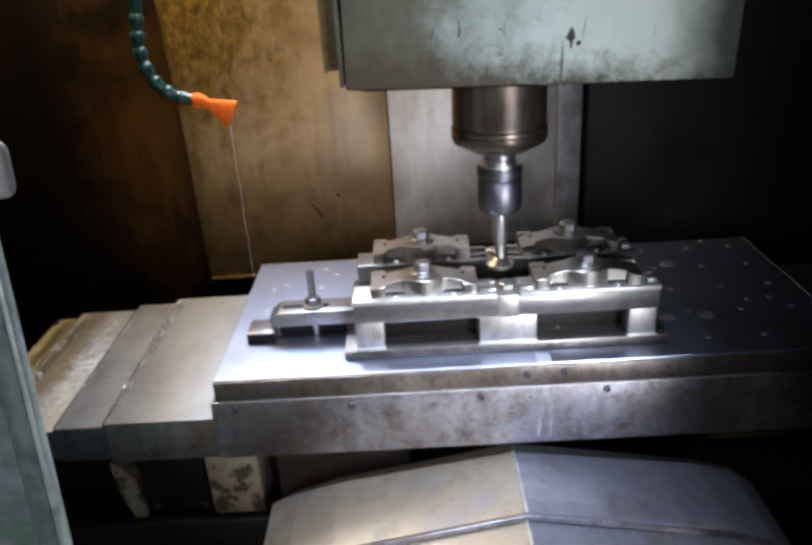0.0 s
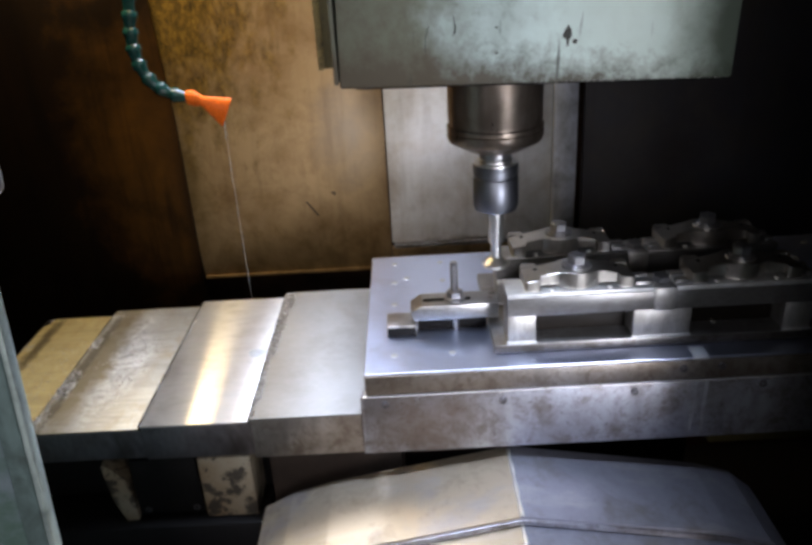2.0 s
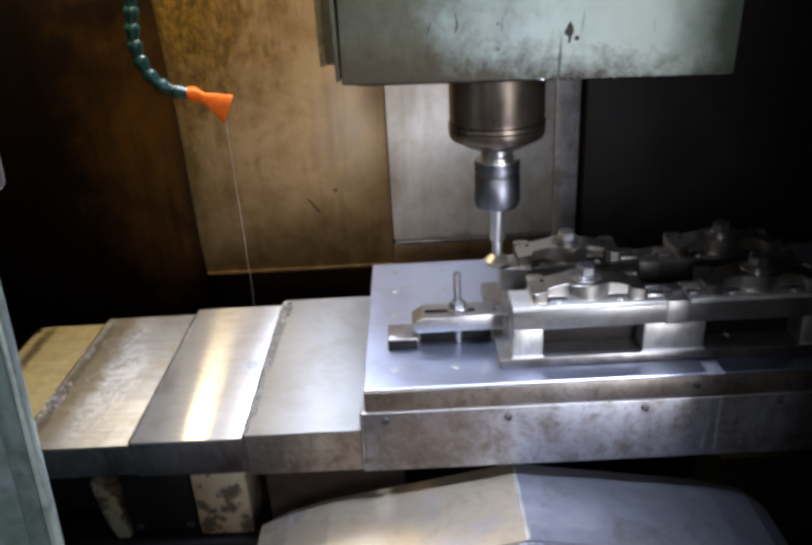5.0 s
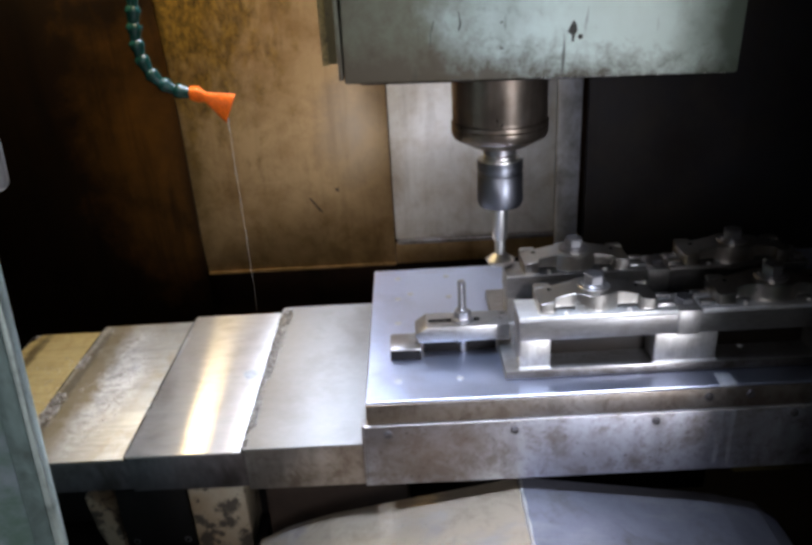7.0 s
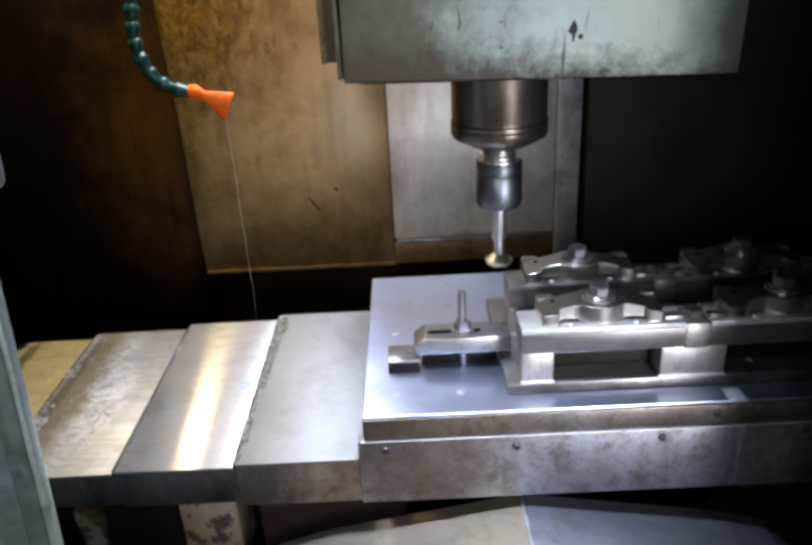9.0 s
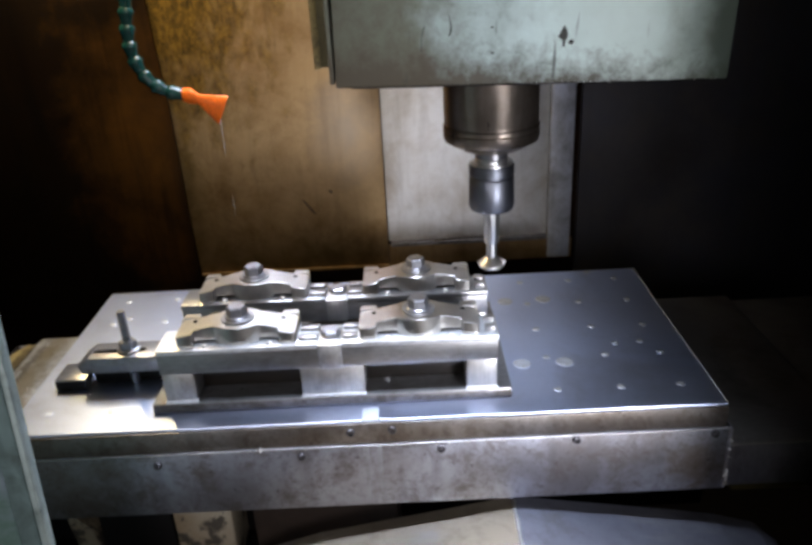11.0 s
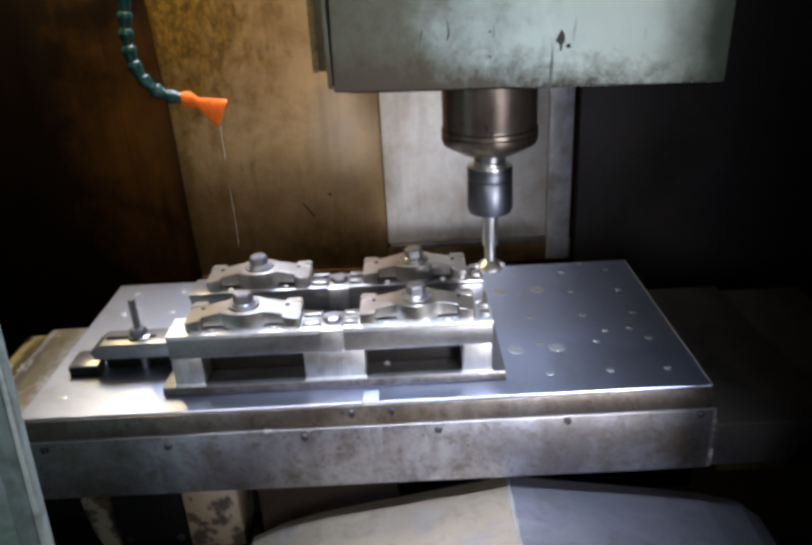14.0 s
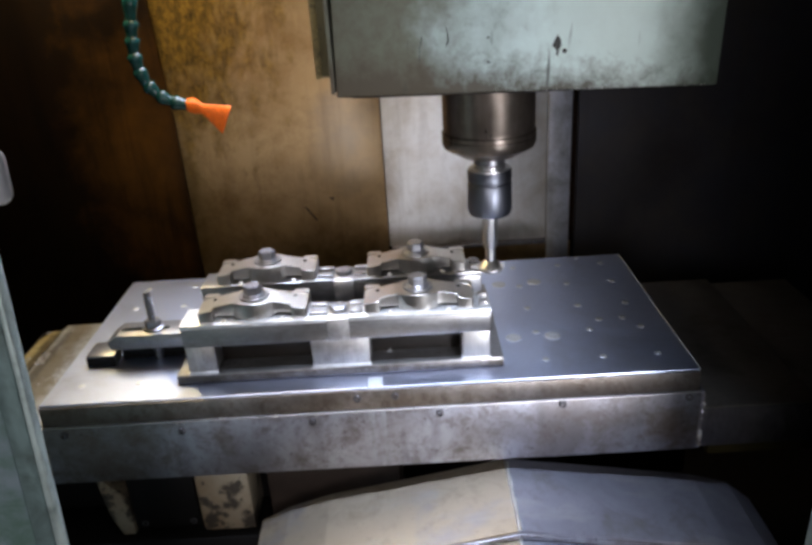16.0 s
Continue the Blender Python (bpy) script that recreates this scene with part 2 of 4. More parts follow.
DARK = plain("blackened_iron", (0.007, 0.006, 0.006), 0.6, 0, 0.3, 60, 0.15)
# near-black for solid plugs drawn as holes and slots, in place of inner shade
HOLE = plain("hole_black", (0.006, 0.0055, 0.005), 0.8, 0, 0.3, 60, 0.1)
SKIRT = metal("oily_skirt_steel", (0.17, 0.16, 0.17), (0.11, 0.105, 0.11), 0.42, (1, 1, 0.5), 0.7, 14, 140, 0.9, stain_colour=(0.03, 0.024, 0.02))
def hood_sheet():
    """Grey sheet, one slope painted beige for the warm light on it, with pale rubbed streaks."""
    m, t, b = nodes_of("front_cover_sheet")
    v = coords(t)
    mid, fine = noise_tex(t, v, 16, 10, 0.7, 0.3), noise_tex(t, v, 140, 6, 0.7)
    rub = noise_tex(t, coords(t, (0.25, 1, 0.25)), 30, 6, 0.65, 0.3)
    # colour steps at the ridge: the left slope is painted as warmly lit
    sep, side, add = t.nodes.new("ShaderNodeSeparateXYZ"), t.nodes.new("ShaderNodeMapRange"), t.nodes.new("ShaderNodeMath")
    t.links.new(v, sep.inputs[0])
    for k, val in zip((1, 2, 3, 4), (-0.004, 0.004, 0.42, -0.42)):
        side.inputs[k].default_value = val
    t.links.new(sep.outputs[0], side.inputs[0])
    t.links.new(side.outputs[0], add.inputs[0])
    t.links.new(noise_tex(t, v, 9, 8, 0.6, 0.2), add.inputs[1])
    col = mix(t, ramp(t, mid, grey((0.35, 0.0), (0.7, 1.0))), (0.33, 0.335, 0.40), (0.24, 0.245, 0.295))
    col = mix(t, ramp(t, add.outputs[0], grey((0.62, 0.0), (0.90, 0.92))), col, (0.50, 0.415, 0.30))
    col = mix(t, ramp(t, rub, grey((0.55, 0.0), (0.76, 0.4))), col, (0.55, 0.53, 0.51))
    col = mix(t, ramp(t, mid, grey((0.52, 0.0), (0.68, 0.45))), col, (0.20, 0.165, 0.12))
    col = mix(t, ramp(t, fine, grey((0.60, 0.0), (0.72, 0.35))), col, (0.12, 0.10, 0.08))
    t.links.new(col, b.inputs["Base Color"])
    b.inputs["Metallic"].default_value = 0.75
    t.links.new(ramp(t, mid, grey((0.3, 0.38), (0.7, 0.58))), b.inputs["Roughness"])
    bump(t, b, mid, 0.3, 0.0008)
    return m


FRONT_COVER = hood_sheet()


def housing_paint():
    """Pale green enamel with scratches, brown smears and caked grime along the lower edge; both ends darkened for
    weaker light.
    """
    m, t, b = nodes_of("pale_green_enamel")
    v = coords(t)
    sep = t.nodes.new("ShaderNodeSeparateXYZ")
    t.links.new(v, sep.inputs[0])
    big, mid, fine = noise_tex(t, v, 6, 8, 0.65, 0.1), noise_tex(t, v, 52, 10, 0.75, 0.15), noise_tex(t, v, 110, 8, 0.75)
    scratch = noise_tex(t, coords(t, (1, 1, 0.12)), 75, 3, 0.5, 0.3)
    col = mix(t, ramp(t, big, grey((0.35, 0.0), (0.7, 1.0))), (0.70, 0.84, 0.79), (0.55, 0.66, 0.60))
    # olive smear, deepened towards the left end for the weaker light there
    side = t.nodes.new("ShaderNodeMapRange")
    for k, val in zip((1, 2, 3, 4), (-0.20, 0.04, 0.92, -0.20)):
        side.inputs[k].default_value = val
    t.links.new(sep.outputs[0], side.inputs[0])
    add = t.nodes.new("ShaderNodeMath")
    t.links.new(big, add.inputs[0])
    t.links.new(side.outputs[0], add.inputs[1])
    col = mix(t, ramp(t, add.outputs[0], grey((0.38, 0.0), (0.98, 0.92))), col, (0.085, 0.076, 0.035))
    # caked grime
    low = t.nodes.new("ShaderNodeMapRange")
    for k, val in zip((1, 2, 3, 4), (0.004, 0.050, 0.28, -0.16)):
        low.inputs[k].default_value = val
    t.links.new(sep.outputs[2], low.inputs[0])
    add2 = t.nodes.new("ShaderNodeMath")
    t.links.new(mid, add2.inputs[0])
    t.links.new(low.outputs[0], add2.inputs[1])
    lean, add3 = t.nodes.new("ShaderNodeMapRange"), t.nodes.new("ShaderNodeMath")
    for k, val in zip((1, 2, 3, 4), (-0.20, 0.16, 0.27, -0.08)):
        lean.inputs[k].default_value = val
    t.links.new(sep.outputs[0], lean.inputs[0])
    t.links.new(add2.outputs[0], add3.inputs[0])
    t.links.new(lean.outputs[0], add3.inputs[1])
    col = mix(t, ramp(t, add3.outputs[0], grey((0.46, 0.0), (0.84, 0.92))), col, (0.085, 0.067, 0.045))
    # olive darkening painted at the right end, where the light falls off
    end_fade, add4 = t.nodes.new("ShaderNodeMapRange"), t.nodes.new("ShaderNodeMath")
    for k, val in zip((1, 2, 3, 4), (0.09, 0.20, -0.15, 0.50)):
        end_fade.inputs[k].default_value = val
    t.links.new(sep.outputs[0], end_fade.inputs[0])
    t.links.new(end_fade.outputs[0], add4.inputs[0])
    t.links.new(big, add4.inputs[1])
    col = mix(t, ramp(t, add4.outputs[0], grey((0.55, 0.0), (0.95, 0.80))), col, (0.10, 0.13, 0.085))
    col = mix(t, ramp(t, scratch, grey((0.70, 0.0), (0.76, 0.75))), col, (0.05, 0.05, 0.04))
    col = mix(t, ramp(t, fine, grey((0.66, 0.0), (0.74, 0.6))), col, (0.07, 0.06, 0.045))
    t.links.new(col, b.inputs["Base Color"])
    t.links.new(ramp(t, mid, grey((0.3, 0.38), (0.7, 0.62))), b.inputs["Roughness"])
    b.inputs["Specular IOR Level"].default_value = 0.3
    bump(t, b, mid, 0.3, 0.0006)
    return m


HEAD = housing_paint()
PRIMER = plain("bared_grey_primer", (0.075, 0.075, 0.065), 0.6, 0, 0.5, 300, 0.2)
OLIVE = paint("olive_edge_paint", (0.15, 0.12, 0.045), (0.07, 0.055, 0.022), (0.03, 0.025, 0.02), 0.4)
DOOR = paint("green_grey_door_paint", (0.24, 0.32, 0.34), (0.18, 0.21, 0.26), (0.09, 0.16, 0.125), 0.35, 0.64, 0.44, 9)
CREAM = paint("flaking_cream_paint", (0.27, 0.245, 0.19), (0.16, 0.085, 0.028), (0.018, 0.013, 0.009), 0.6, 0.60, 0.50, 26, 0.05)
HOSE = plain("dark_green_hose_plastic", (0.008, 0.050, 0.047), 0.2, 0, 0.3)
ORANGE = plain("orange_nozzle_plastic", (0.95, 0.17, 0.010), 0.4, 0, 0.45, 170.0, 0.2)
WHITE = plain("grey_white_plastic", (0.42, 0.43, 0.45), 0.4, 0, 0.05)


def wall_metal(name, base, brown, rust, rough, amount, metallic=0.55, stains=(), gloss=0.5, crust=None, streaks=0.3):
    """Oily sheet metal under brown coolant varnish; stains, also painted light or shade: (x, z), (reach x, reach z),
    colour, softness, strength.
    """
    m, t, b = nodes_of(name)
    v = coords(t)
    big, mid, blot, fine = (noise_tex(t, v, 3.0, 6, 0.6, 0.1), noise_tex(t, v, 10, 10, 0.72, 0.3), noise_tex(t, coords(t, (1, 1, 0.6)), 26, 8, 0.7, 0.2),
                            noise_tex(t, v, 85, 8, 0.75))
    col = mix(t, ramp(t, big, grey((0.5 - amount, 0.0), (0.8 - amount, 1.0))), base, brown)
    col = mix(t, ramp(t, mid, grey((0.44, 0.0), (0.68, 0.75))), col, rust)
    col = mix(t, ramp(t, blot, grey((0.55, 0.0), (0.78, 0.35))), col, tuple(c * 0.6 for c in rust))
    for (px, pz), (sx, sz), colour, edge, most in stains:
        col = blot_at(t, v, col, (px, 0.0, pz), (sx, 9.0, sz), colour, mid, edge, most)
    if crust:
        (px, pz), (sx, sz), colour = crust
        flakes = ramp(t, noise_tex(t, coords(t, (1, 1, 0.6)), 75, 10, 0.8), [(0.38, tuple(c * 0.15 for c in colour)), (0.50, tuple(c * 0.8 for c in colour)), (0.62, tuple(min(c * 1.7, 1) for c in colour))])
        col = blot_at(t, v, col, (px, 0.0, pz), (sx, 9.0, sz), flakes, blot, 0.25, 0.95)
    runs = noise_tex(t, coords(t, (1, 1, 0.09)), 34, 6, 0.65, 0.15)
    col = mix(t, ramp(t, runs, grey((0.50, 0.0), (0.72, streaks))), col, tuple(c * 0.5 for c in rust))
    col = mix(t, ramp(t, fine, grey((0.60, 0.0), (0.8, 0.35))), col, tuple(c * 0.4 for c in rust))
    t.links.new(col, b.inputs["Base Color"])
    b.inputs["Metallic"].default_value, b.inputs["Specular IOR Level"].default_value = metallic, gloss
    t.links.new(ramp(t, mid, grey((0.3, rough), (0.7, rough + 0.22))), b.inputs["Roughness"])
    bump(t, b, mix(t, 0.5, mid, fine), 0.35, 0.0006)
    return m


OLD_BROWN = (0.13, 0.085, 0.025)
# the pale patch is painted sheen; brown deepens towards bottom and left edge
WALL_LEFT = wall_metal("varnished_panel", (0.42, 0.28, 0.14), (0.29, 0.17, 0.057), (0.165, 0.086, 0.022), 0.36, 0.06, 0.5,
                       (((-0.16, -0.10), (0.34, 0.15), OLD_BROWN, 0.6, 0.85), ((-0.34, 0.10), (0.07, 0.30), OLD_BROWN, 0.4, 0.7),
                        ((-0.08, 0.43), (0.16, 0.12), (0.24, 0.16, 0.07), 0.5, 0.6), ((-0.04, 0.17), (0.13, 0.22), (0.40, 0.335, 0.26), 0.8, 0.6)),
                       crust=((-0.34, 0.44), (0.38, 0.50), (0.20, 0.118, 0.018)))
# the left brown blot paints in shade; the second darkens the bottom edge
WALL_INNER = wall_metal("bright_wall_panel", (0.78, 0.77, 0.76), (0.66, 0.63, 0.60), (0.48, 0.42, 0.35), 0.25, -0.08, 0.25,
                        (((0.03, 0.06), (0.03, 0.14), (0.34, 0.27, 0.19), 0.5, 0.7), ((0.17, -0.06), (0.22, 0.03), (0.16, 0.12, 0.08), 0.4, 0.8)))
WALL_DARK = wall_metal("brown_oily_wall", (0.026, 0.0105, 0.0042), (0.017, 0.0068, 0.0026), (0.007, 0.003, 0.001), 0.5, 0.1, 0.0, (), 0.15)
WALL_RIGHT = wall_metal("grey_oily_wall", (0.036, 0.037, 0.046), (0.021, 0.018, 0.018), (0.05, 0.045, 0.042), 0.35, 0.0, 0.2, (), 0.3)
# its patches paint a warm glow and the shaded band beside the panel
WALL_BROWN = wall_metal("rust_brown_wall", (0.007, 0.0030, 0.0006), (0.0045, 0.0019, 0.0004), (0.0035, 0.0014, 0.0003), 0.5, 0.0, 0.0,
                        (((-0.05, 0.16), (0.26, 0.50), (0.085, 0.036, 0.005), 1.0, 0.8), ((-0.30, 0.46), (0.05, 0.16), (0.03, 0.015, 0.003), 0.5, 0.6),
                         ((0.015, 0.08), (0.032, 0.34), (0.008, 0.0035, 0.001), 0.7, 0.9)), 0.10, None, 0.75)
STRIP = wall_metal("blue_grey_upright", (0.66, 0.70, 0.80), (0.52, 0.55, 0.64), (0.13, 0.12, 0.11), 0.28, -0.05, 0.25)

water, wt, wb = nodes_of("coolant_water")
wb.inputs["Base Color"].default_value = (0.92, 0.95, 0.95, 1)
wb.inputs["Roughness"].default_value, wb.inputs["IOR"].default_value = 0.05, 1.33
wb.inputs["Transmission Weight"].default_value = 0.75
WATER = water


# ---------------------------------------------------------------- mesh helpers
def mesh_of(name, bm, material, smooth=False):
    me = bpy.data.meshes.new(name)
    bmesh.ops.recalc_face_normals(bm, faces=bm.faces)
    bm.to_mesh(me)
    bm.free()
    me.materials.append(material)
    if smooth:
        for p in me.polygons:
            p.use_smooth = True
        me.set_sharp_from_angle(angle=radians(35))
    return me


def thing(name, at, label, category, group="", kind=""):
    ob = new(name)
    ob.empty_display_size = 0.02
    ob.matrix_basis = pose(*at)
    return tagged(ob, label, category, group, kind)


def part(name, bm, material, parent, label="", smooth=True):
    ob = new(name, mesh_of(name, bm, material, smooth))
    ob.parent = parent
    if label:
        ob["label"] = label
    return ob


def structure(name, bm, material, label, category="wall", smooth=True):
    return tagged(new(name, mesh_of(name, bm, material, smooth)), label, category, "", "structure")


def block(x0, x1, y0, y1, z0, z1, bevel=0.0, segments=2, bm=None):
    bm = bm or bmesh.new()
    made = bmesh.ops.create_cube(bm, size=1.0, matrix=Matrix.LocRotScale(((x0 + x1) / 2, (y0 + y1) / 2, (z0 + z1) / 2), None,
                                                                       (x1 - x0, y1 - y0, z1 - z0)))
    if bevel:
        edges = {e for v in made["verts"] for e in v.link_edges}
        bmesh.ops.bevel(bm, geom=list(edges), offset=bevel, segments=segments, affect="EDGES", profile=0.5)
    return bm


def lathe(profile, steps=48, bm=None, at=(0, 0, 0)):
    """A turned body about z; profile: (radius, z) from one end to the other."""
    bm = bm or bmesh.new()
    rings = []
    for r, z in profile:
        rings.append([bm.verts.new((at[0] + r * math.cos(2 * math.pi * k / steps), at[1] + r * math.sin(2 * math.pi * k / steps), at[2] + z))
                      for k in range(steps)])
    for a, b in zip(rings, rings[1:]):
        for k in range(steps):
            bm.faces.new((a[k], a[(k + 1) % steps], b[(k + 1) % steps], b[k]))
    bm.faces.new(rings[0][::-1])
    bm.faces.new(rings[-1])
    return bm


def prism(outline, z0, z1, bevel=0.0, axis="z"):
    """An outline in the xy plane (or xz with axis y) drawn out from z0 to z1."""
    bm = bmesh.new()
    put = (lambda a, b, c: (a, b, c)) if axis == "z" else (lambda a, b, c: (a, c, b)) if axis == "y" else (lambda a, b, c: (c, a, b))
    lo = [bm.verts.new(put(a, b, z0)) for a, b in outline]
    hi = [bm.verts.new(put(a, b, z1)) for a, b in outline]
    bm.faces.new(lo[::-1])
    bm.faces.new(hi)
    for k in range(len(lo)):
        bm.faces.new((lo[k], lo[(k + 1) % len(lo)], hi[(k + 1) % len(lo)], hi[k]))
    if bevel:
        bmesh.ops.bevel(bm, geom=bm.edges[:], offset=bevel, segments=2, affect="EDGES", profile=0.5)
    return bm


def hex_head(r, h, z0=0.0):
    bm = bmesh.new()
    ring = lambda rr, z: [bm.verts.new((rr * math.cos(radians(60 * k + 8)), rr * math.sin(radians(60 * k + 8)), z)) for k in range(6)]
    rows = [ring(r, z0), ring(r, z0 + h * 0.85), ring(r * 0.86, z0 + h)]
    for a, b in zip(rows, rows[1:]):
        for k in range(6):
            bm.faces.new((a[k], a[(k + 1) % 6], b[(k + 1) % 6], b[k]))
    bm.faces.new(rows[0][::-1])
    bm.faces.new(rows[-1])
    return bm


def tube(points, radii, steps=12):
    bm, rings = bmesh.new(), []
    pts = [Vector(p) for p in points]
    for i, p in enumerate(pts):
        way = (pts[min(i + 1, len(pts) - 1)] - pts[max(i - 1, 0)]).normalized()
        a = way.orthogonal().normalized()
        b = way.cross(a)
        rings.append([bm.verts.new(p + radii[i] * (math.cos(2 * math.pi * k / steps) * a + math.sin(2 * math.pi * k / steps) * b))
                      for k in range(steps)])
    for r, s in zip(rings, rings[1:]):
        off = min(range(steps), key=lambda o: (r[0].co - s[o].co).length)
        for k in range(steps):
            bm.faces.new((r[k], r[(k + 1) % steps], s[(k + 1 + off) % steps], s[(k + off) % steps]))
    bm.faces.new(rings[0][::-1])
    bm.faces.new(rings[-1])
    return bm


def chips(count, box, size, rng):
    """Swarf: small curled flakes strewn over a box x0, x1, y0, y1, z."""
    bm = bmesh.new()
    for _ in range(count):
        x, y, z = rng.uniform(box[0], box[1]), rng.uniform(box[2], box[3]), box[4]
        s = size * rng.uniform(0.4, 1.3)
        m = Matrix.Translation((x, y, z + s * 0.25)) @ Euler([rng.uniform(0, 6.28) for _ in range(3)]).to_matrix().to_4x4()
        pts = [m @ Vector(p) for p in ((-s, -s * 0.35, 0), (s, -s * 0.25, s * 0.2), (s * 0.8, s * 0.4, -s * 0.2), (-s * 0.7, s * 0.3, s * 0.3), (0, 0, s * 0.5))]
        vs = [bm.verts.new(p) for p in pts]
        for k in range(4):
            bm.faces.new((vs[k], vs[(k + 1) % 4], vs[4]))
        bm.faces.new(vs[3::-1])
    return bm


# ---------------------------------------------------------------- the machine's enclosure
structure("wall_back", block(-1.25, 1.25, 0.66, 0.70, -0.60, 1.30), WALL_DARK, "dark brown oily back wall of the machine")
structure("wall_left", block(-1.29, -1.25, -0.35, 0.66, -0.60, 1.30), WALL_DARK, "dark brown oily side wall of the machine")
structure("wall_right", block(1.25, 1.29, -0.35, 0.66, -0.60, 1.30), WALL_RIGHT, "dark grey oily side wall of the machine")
structure("ceiling", block(-1.29, 1.29, -0.35, 0.70, 1.30, 1.34), WALL_DARK, "dark roof of the machine enclosure", "ceiling")
structure("floor", block(-1.29, 1.29, -0.35, 0.70, -0.64, -0.60), DARK, "black oily chip trough floor", "floor")
structure("machine_base", block(-1.27, 1.27, -0.33, 0.68, -0.895, -0.645, 0.01), DARK, "black cast base of the machine", "machine base")
SHOP = plain("workshop_plaster", (0.16, 0.16, 0.16), 0.8)
structure("workshop_floor", block(-1.7, 1.7, -2.3, 0.8, -0.96, -0.90), plain("workshop_concrete", (0.14, 0.14, 0.14), 0.7), "grey concrete workshop floor", "floor")
# out of view; its openings are made for the two front fills
fill_window_wall = thing("workshop_wall_1", (0, -2.36, -0.90), "unseen grey workshop wall, its two windows added for the fill lamps", "wall", "", "structure")
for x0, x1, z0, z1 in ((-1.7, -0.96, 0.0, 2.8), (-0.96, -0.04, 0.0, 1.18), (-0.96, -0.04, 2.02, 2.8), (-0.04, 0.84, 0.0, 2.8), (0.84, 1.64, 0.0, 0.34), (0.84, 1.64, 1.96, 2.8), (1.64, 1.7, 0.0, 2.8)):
    part("wall_section", block(x0, x1, 0.0, 0.056, z0, z1), SHOP, fill_window_wall)
structure("workshop_wall_2", block(-1.76, -1.704, -2.3, 0.8, -0.90, 1.9), SHOP, "plain grey workshop wall")
structure("workshop_wall_3", block(1.704, 1.76, -2.3, 0.8, -0.90, 1.9), SHOP, "plain grey workshop wall")
structure("workshop_ceiling", block(-1.76, 1.76, -2.36, 0.8, 1.904, 1.96), SHOP, "plain grey workshop ceiling", "ceiling")

back_cover = thing("wall_panel", (0, 0.62, 0), "brown varnished sheet metal panel screwed on the back wall", "panel", "", "structure")
part("sheet", prism([(-0.345, -0.104), (0.0195, -0.104), (0.0195, 1.0), (-0.39, 1.0)], 0, 0.012, 0.0015, axis="y"), WALL_LEFT, back_cover)
part("hem", block(-0.344, 0.0195, -0.004, 0.0, -0.104, -0.098, 0.001), WALL_LEFT, back_cover)
for mark in ([(-0.0865, 0.056), (-0.079, 0.058), (-0.077, 0.052), (-0.080, 0.049), (-0.0835, 0.053)], [(-0.135, 0.040), (-0.132, 0.041), (-0.112, 0.014), (-0.114, 0.010), (-0.121, 0.018)]):
    part("stain", prism(mark, -0.0005, 0.001, axis="y"), plain("brown_stain", (0.085, 0.050, 0.020), 0.5), back_cover, "dark brown stain", smooth=False)
inner = thing("wall_panel", (0, 0.62, 0), "grey shiny sheet metal panel behind the spindle", "panel", "", "structure")
part("sheet", block(0.0215, 0.322, 0.002, 0.014, -0.052, 1.0, 0.0015), WALL_INNER, inner)
part("lower_rail", block(0.025, 0.322, -0.004, 0.012, -0.062, -0.0535, 0.002), SIDE, inner)
part("skirt", block(0.0205, 0.372, 0.004, 0.016, -0.104, -0.0635, 0.001), WALL_LEFT, inner, "brown varnished sill")
upright = thing("wall_strip", (0, 0.62, 0), "blue-grey metal upright beside the back panel", "panel", "", "structure")
part("strip", block(0.324, 0.366, -0.004, 0.012, -0.10, 1.0, 0.003), STRIP, upright)
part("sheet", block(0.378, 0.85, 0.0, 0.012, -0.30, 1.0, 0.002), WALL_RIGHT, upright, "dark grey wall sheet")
side_sheet = thing("wall_panel", (-0.36, 0.60, 0), "dark brown side sheet with a painted glow and dark edge", "panel", "", "structure")
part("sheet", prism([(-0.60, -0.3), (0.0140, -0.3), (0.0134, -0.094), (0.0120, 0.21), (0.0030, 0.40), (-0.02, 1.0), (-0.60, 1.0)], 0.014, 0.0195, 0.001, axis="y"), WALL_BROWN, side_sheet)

# ---------------------------------------------------------------- milling head and spindle
head = thing("spindle_housing", (0.19, 0.06, 0.334), "pale green enamelled spindle housing, scratched and grimy along its lower edge", "machine head")
TILT = pose(0, 0, 0, 0, 1.4, 0)
SPINDLE_AT = (0.1662, 0.19, 0.2516)


def turned(profile, steps=48, at=(0, 0, 0)):
    return lathe([(r * 0.978, z * 0.952) for r, z in profile], steps, None, at)



part("body", block(-0.195, 0.197, 0, 0.36, 0.005, 0.62, 0.0028, 2), HEAD, head).matrix_basis = TILT
part("lower_rim", block(-0.180, 0.182, 0.012, 0.35, 0.002, 0.010, 0.001), DARK, head, "black lower rim").matrix_basis = TILT
part("side_cover", block(-0.226, -0.2, 0.12, 0.34, 0.012, 0.62, 0.004), OLIVE, head, "olive side cover with worn yellow edge")
part("worn_corner", block(-0.2275, -0.2200, 0.1185, 0.1225, 0.011, 0.62, 0.0012), paint("worn_yellow_edge", (0.34, 0.26, 0.10), (0.20, 0.15, 0.06), (0.03, 0.025, 0.02), 0.4, 0.55, 0.5, 40), head, "worn yellow corner")
part("edge_strip", block(-0.2, -0.1955, -0.001, 0.12, 0.014, 0.62, 0.0015), HEAD, head)
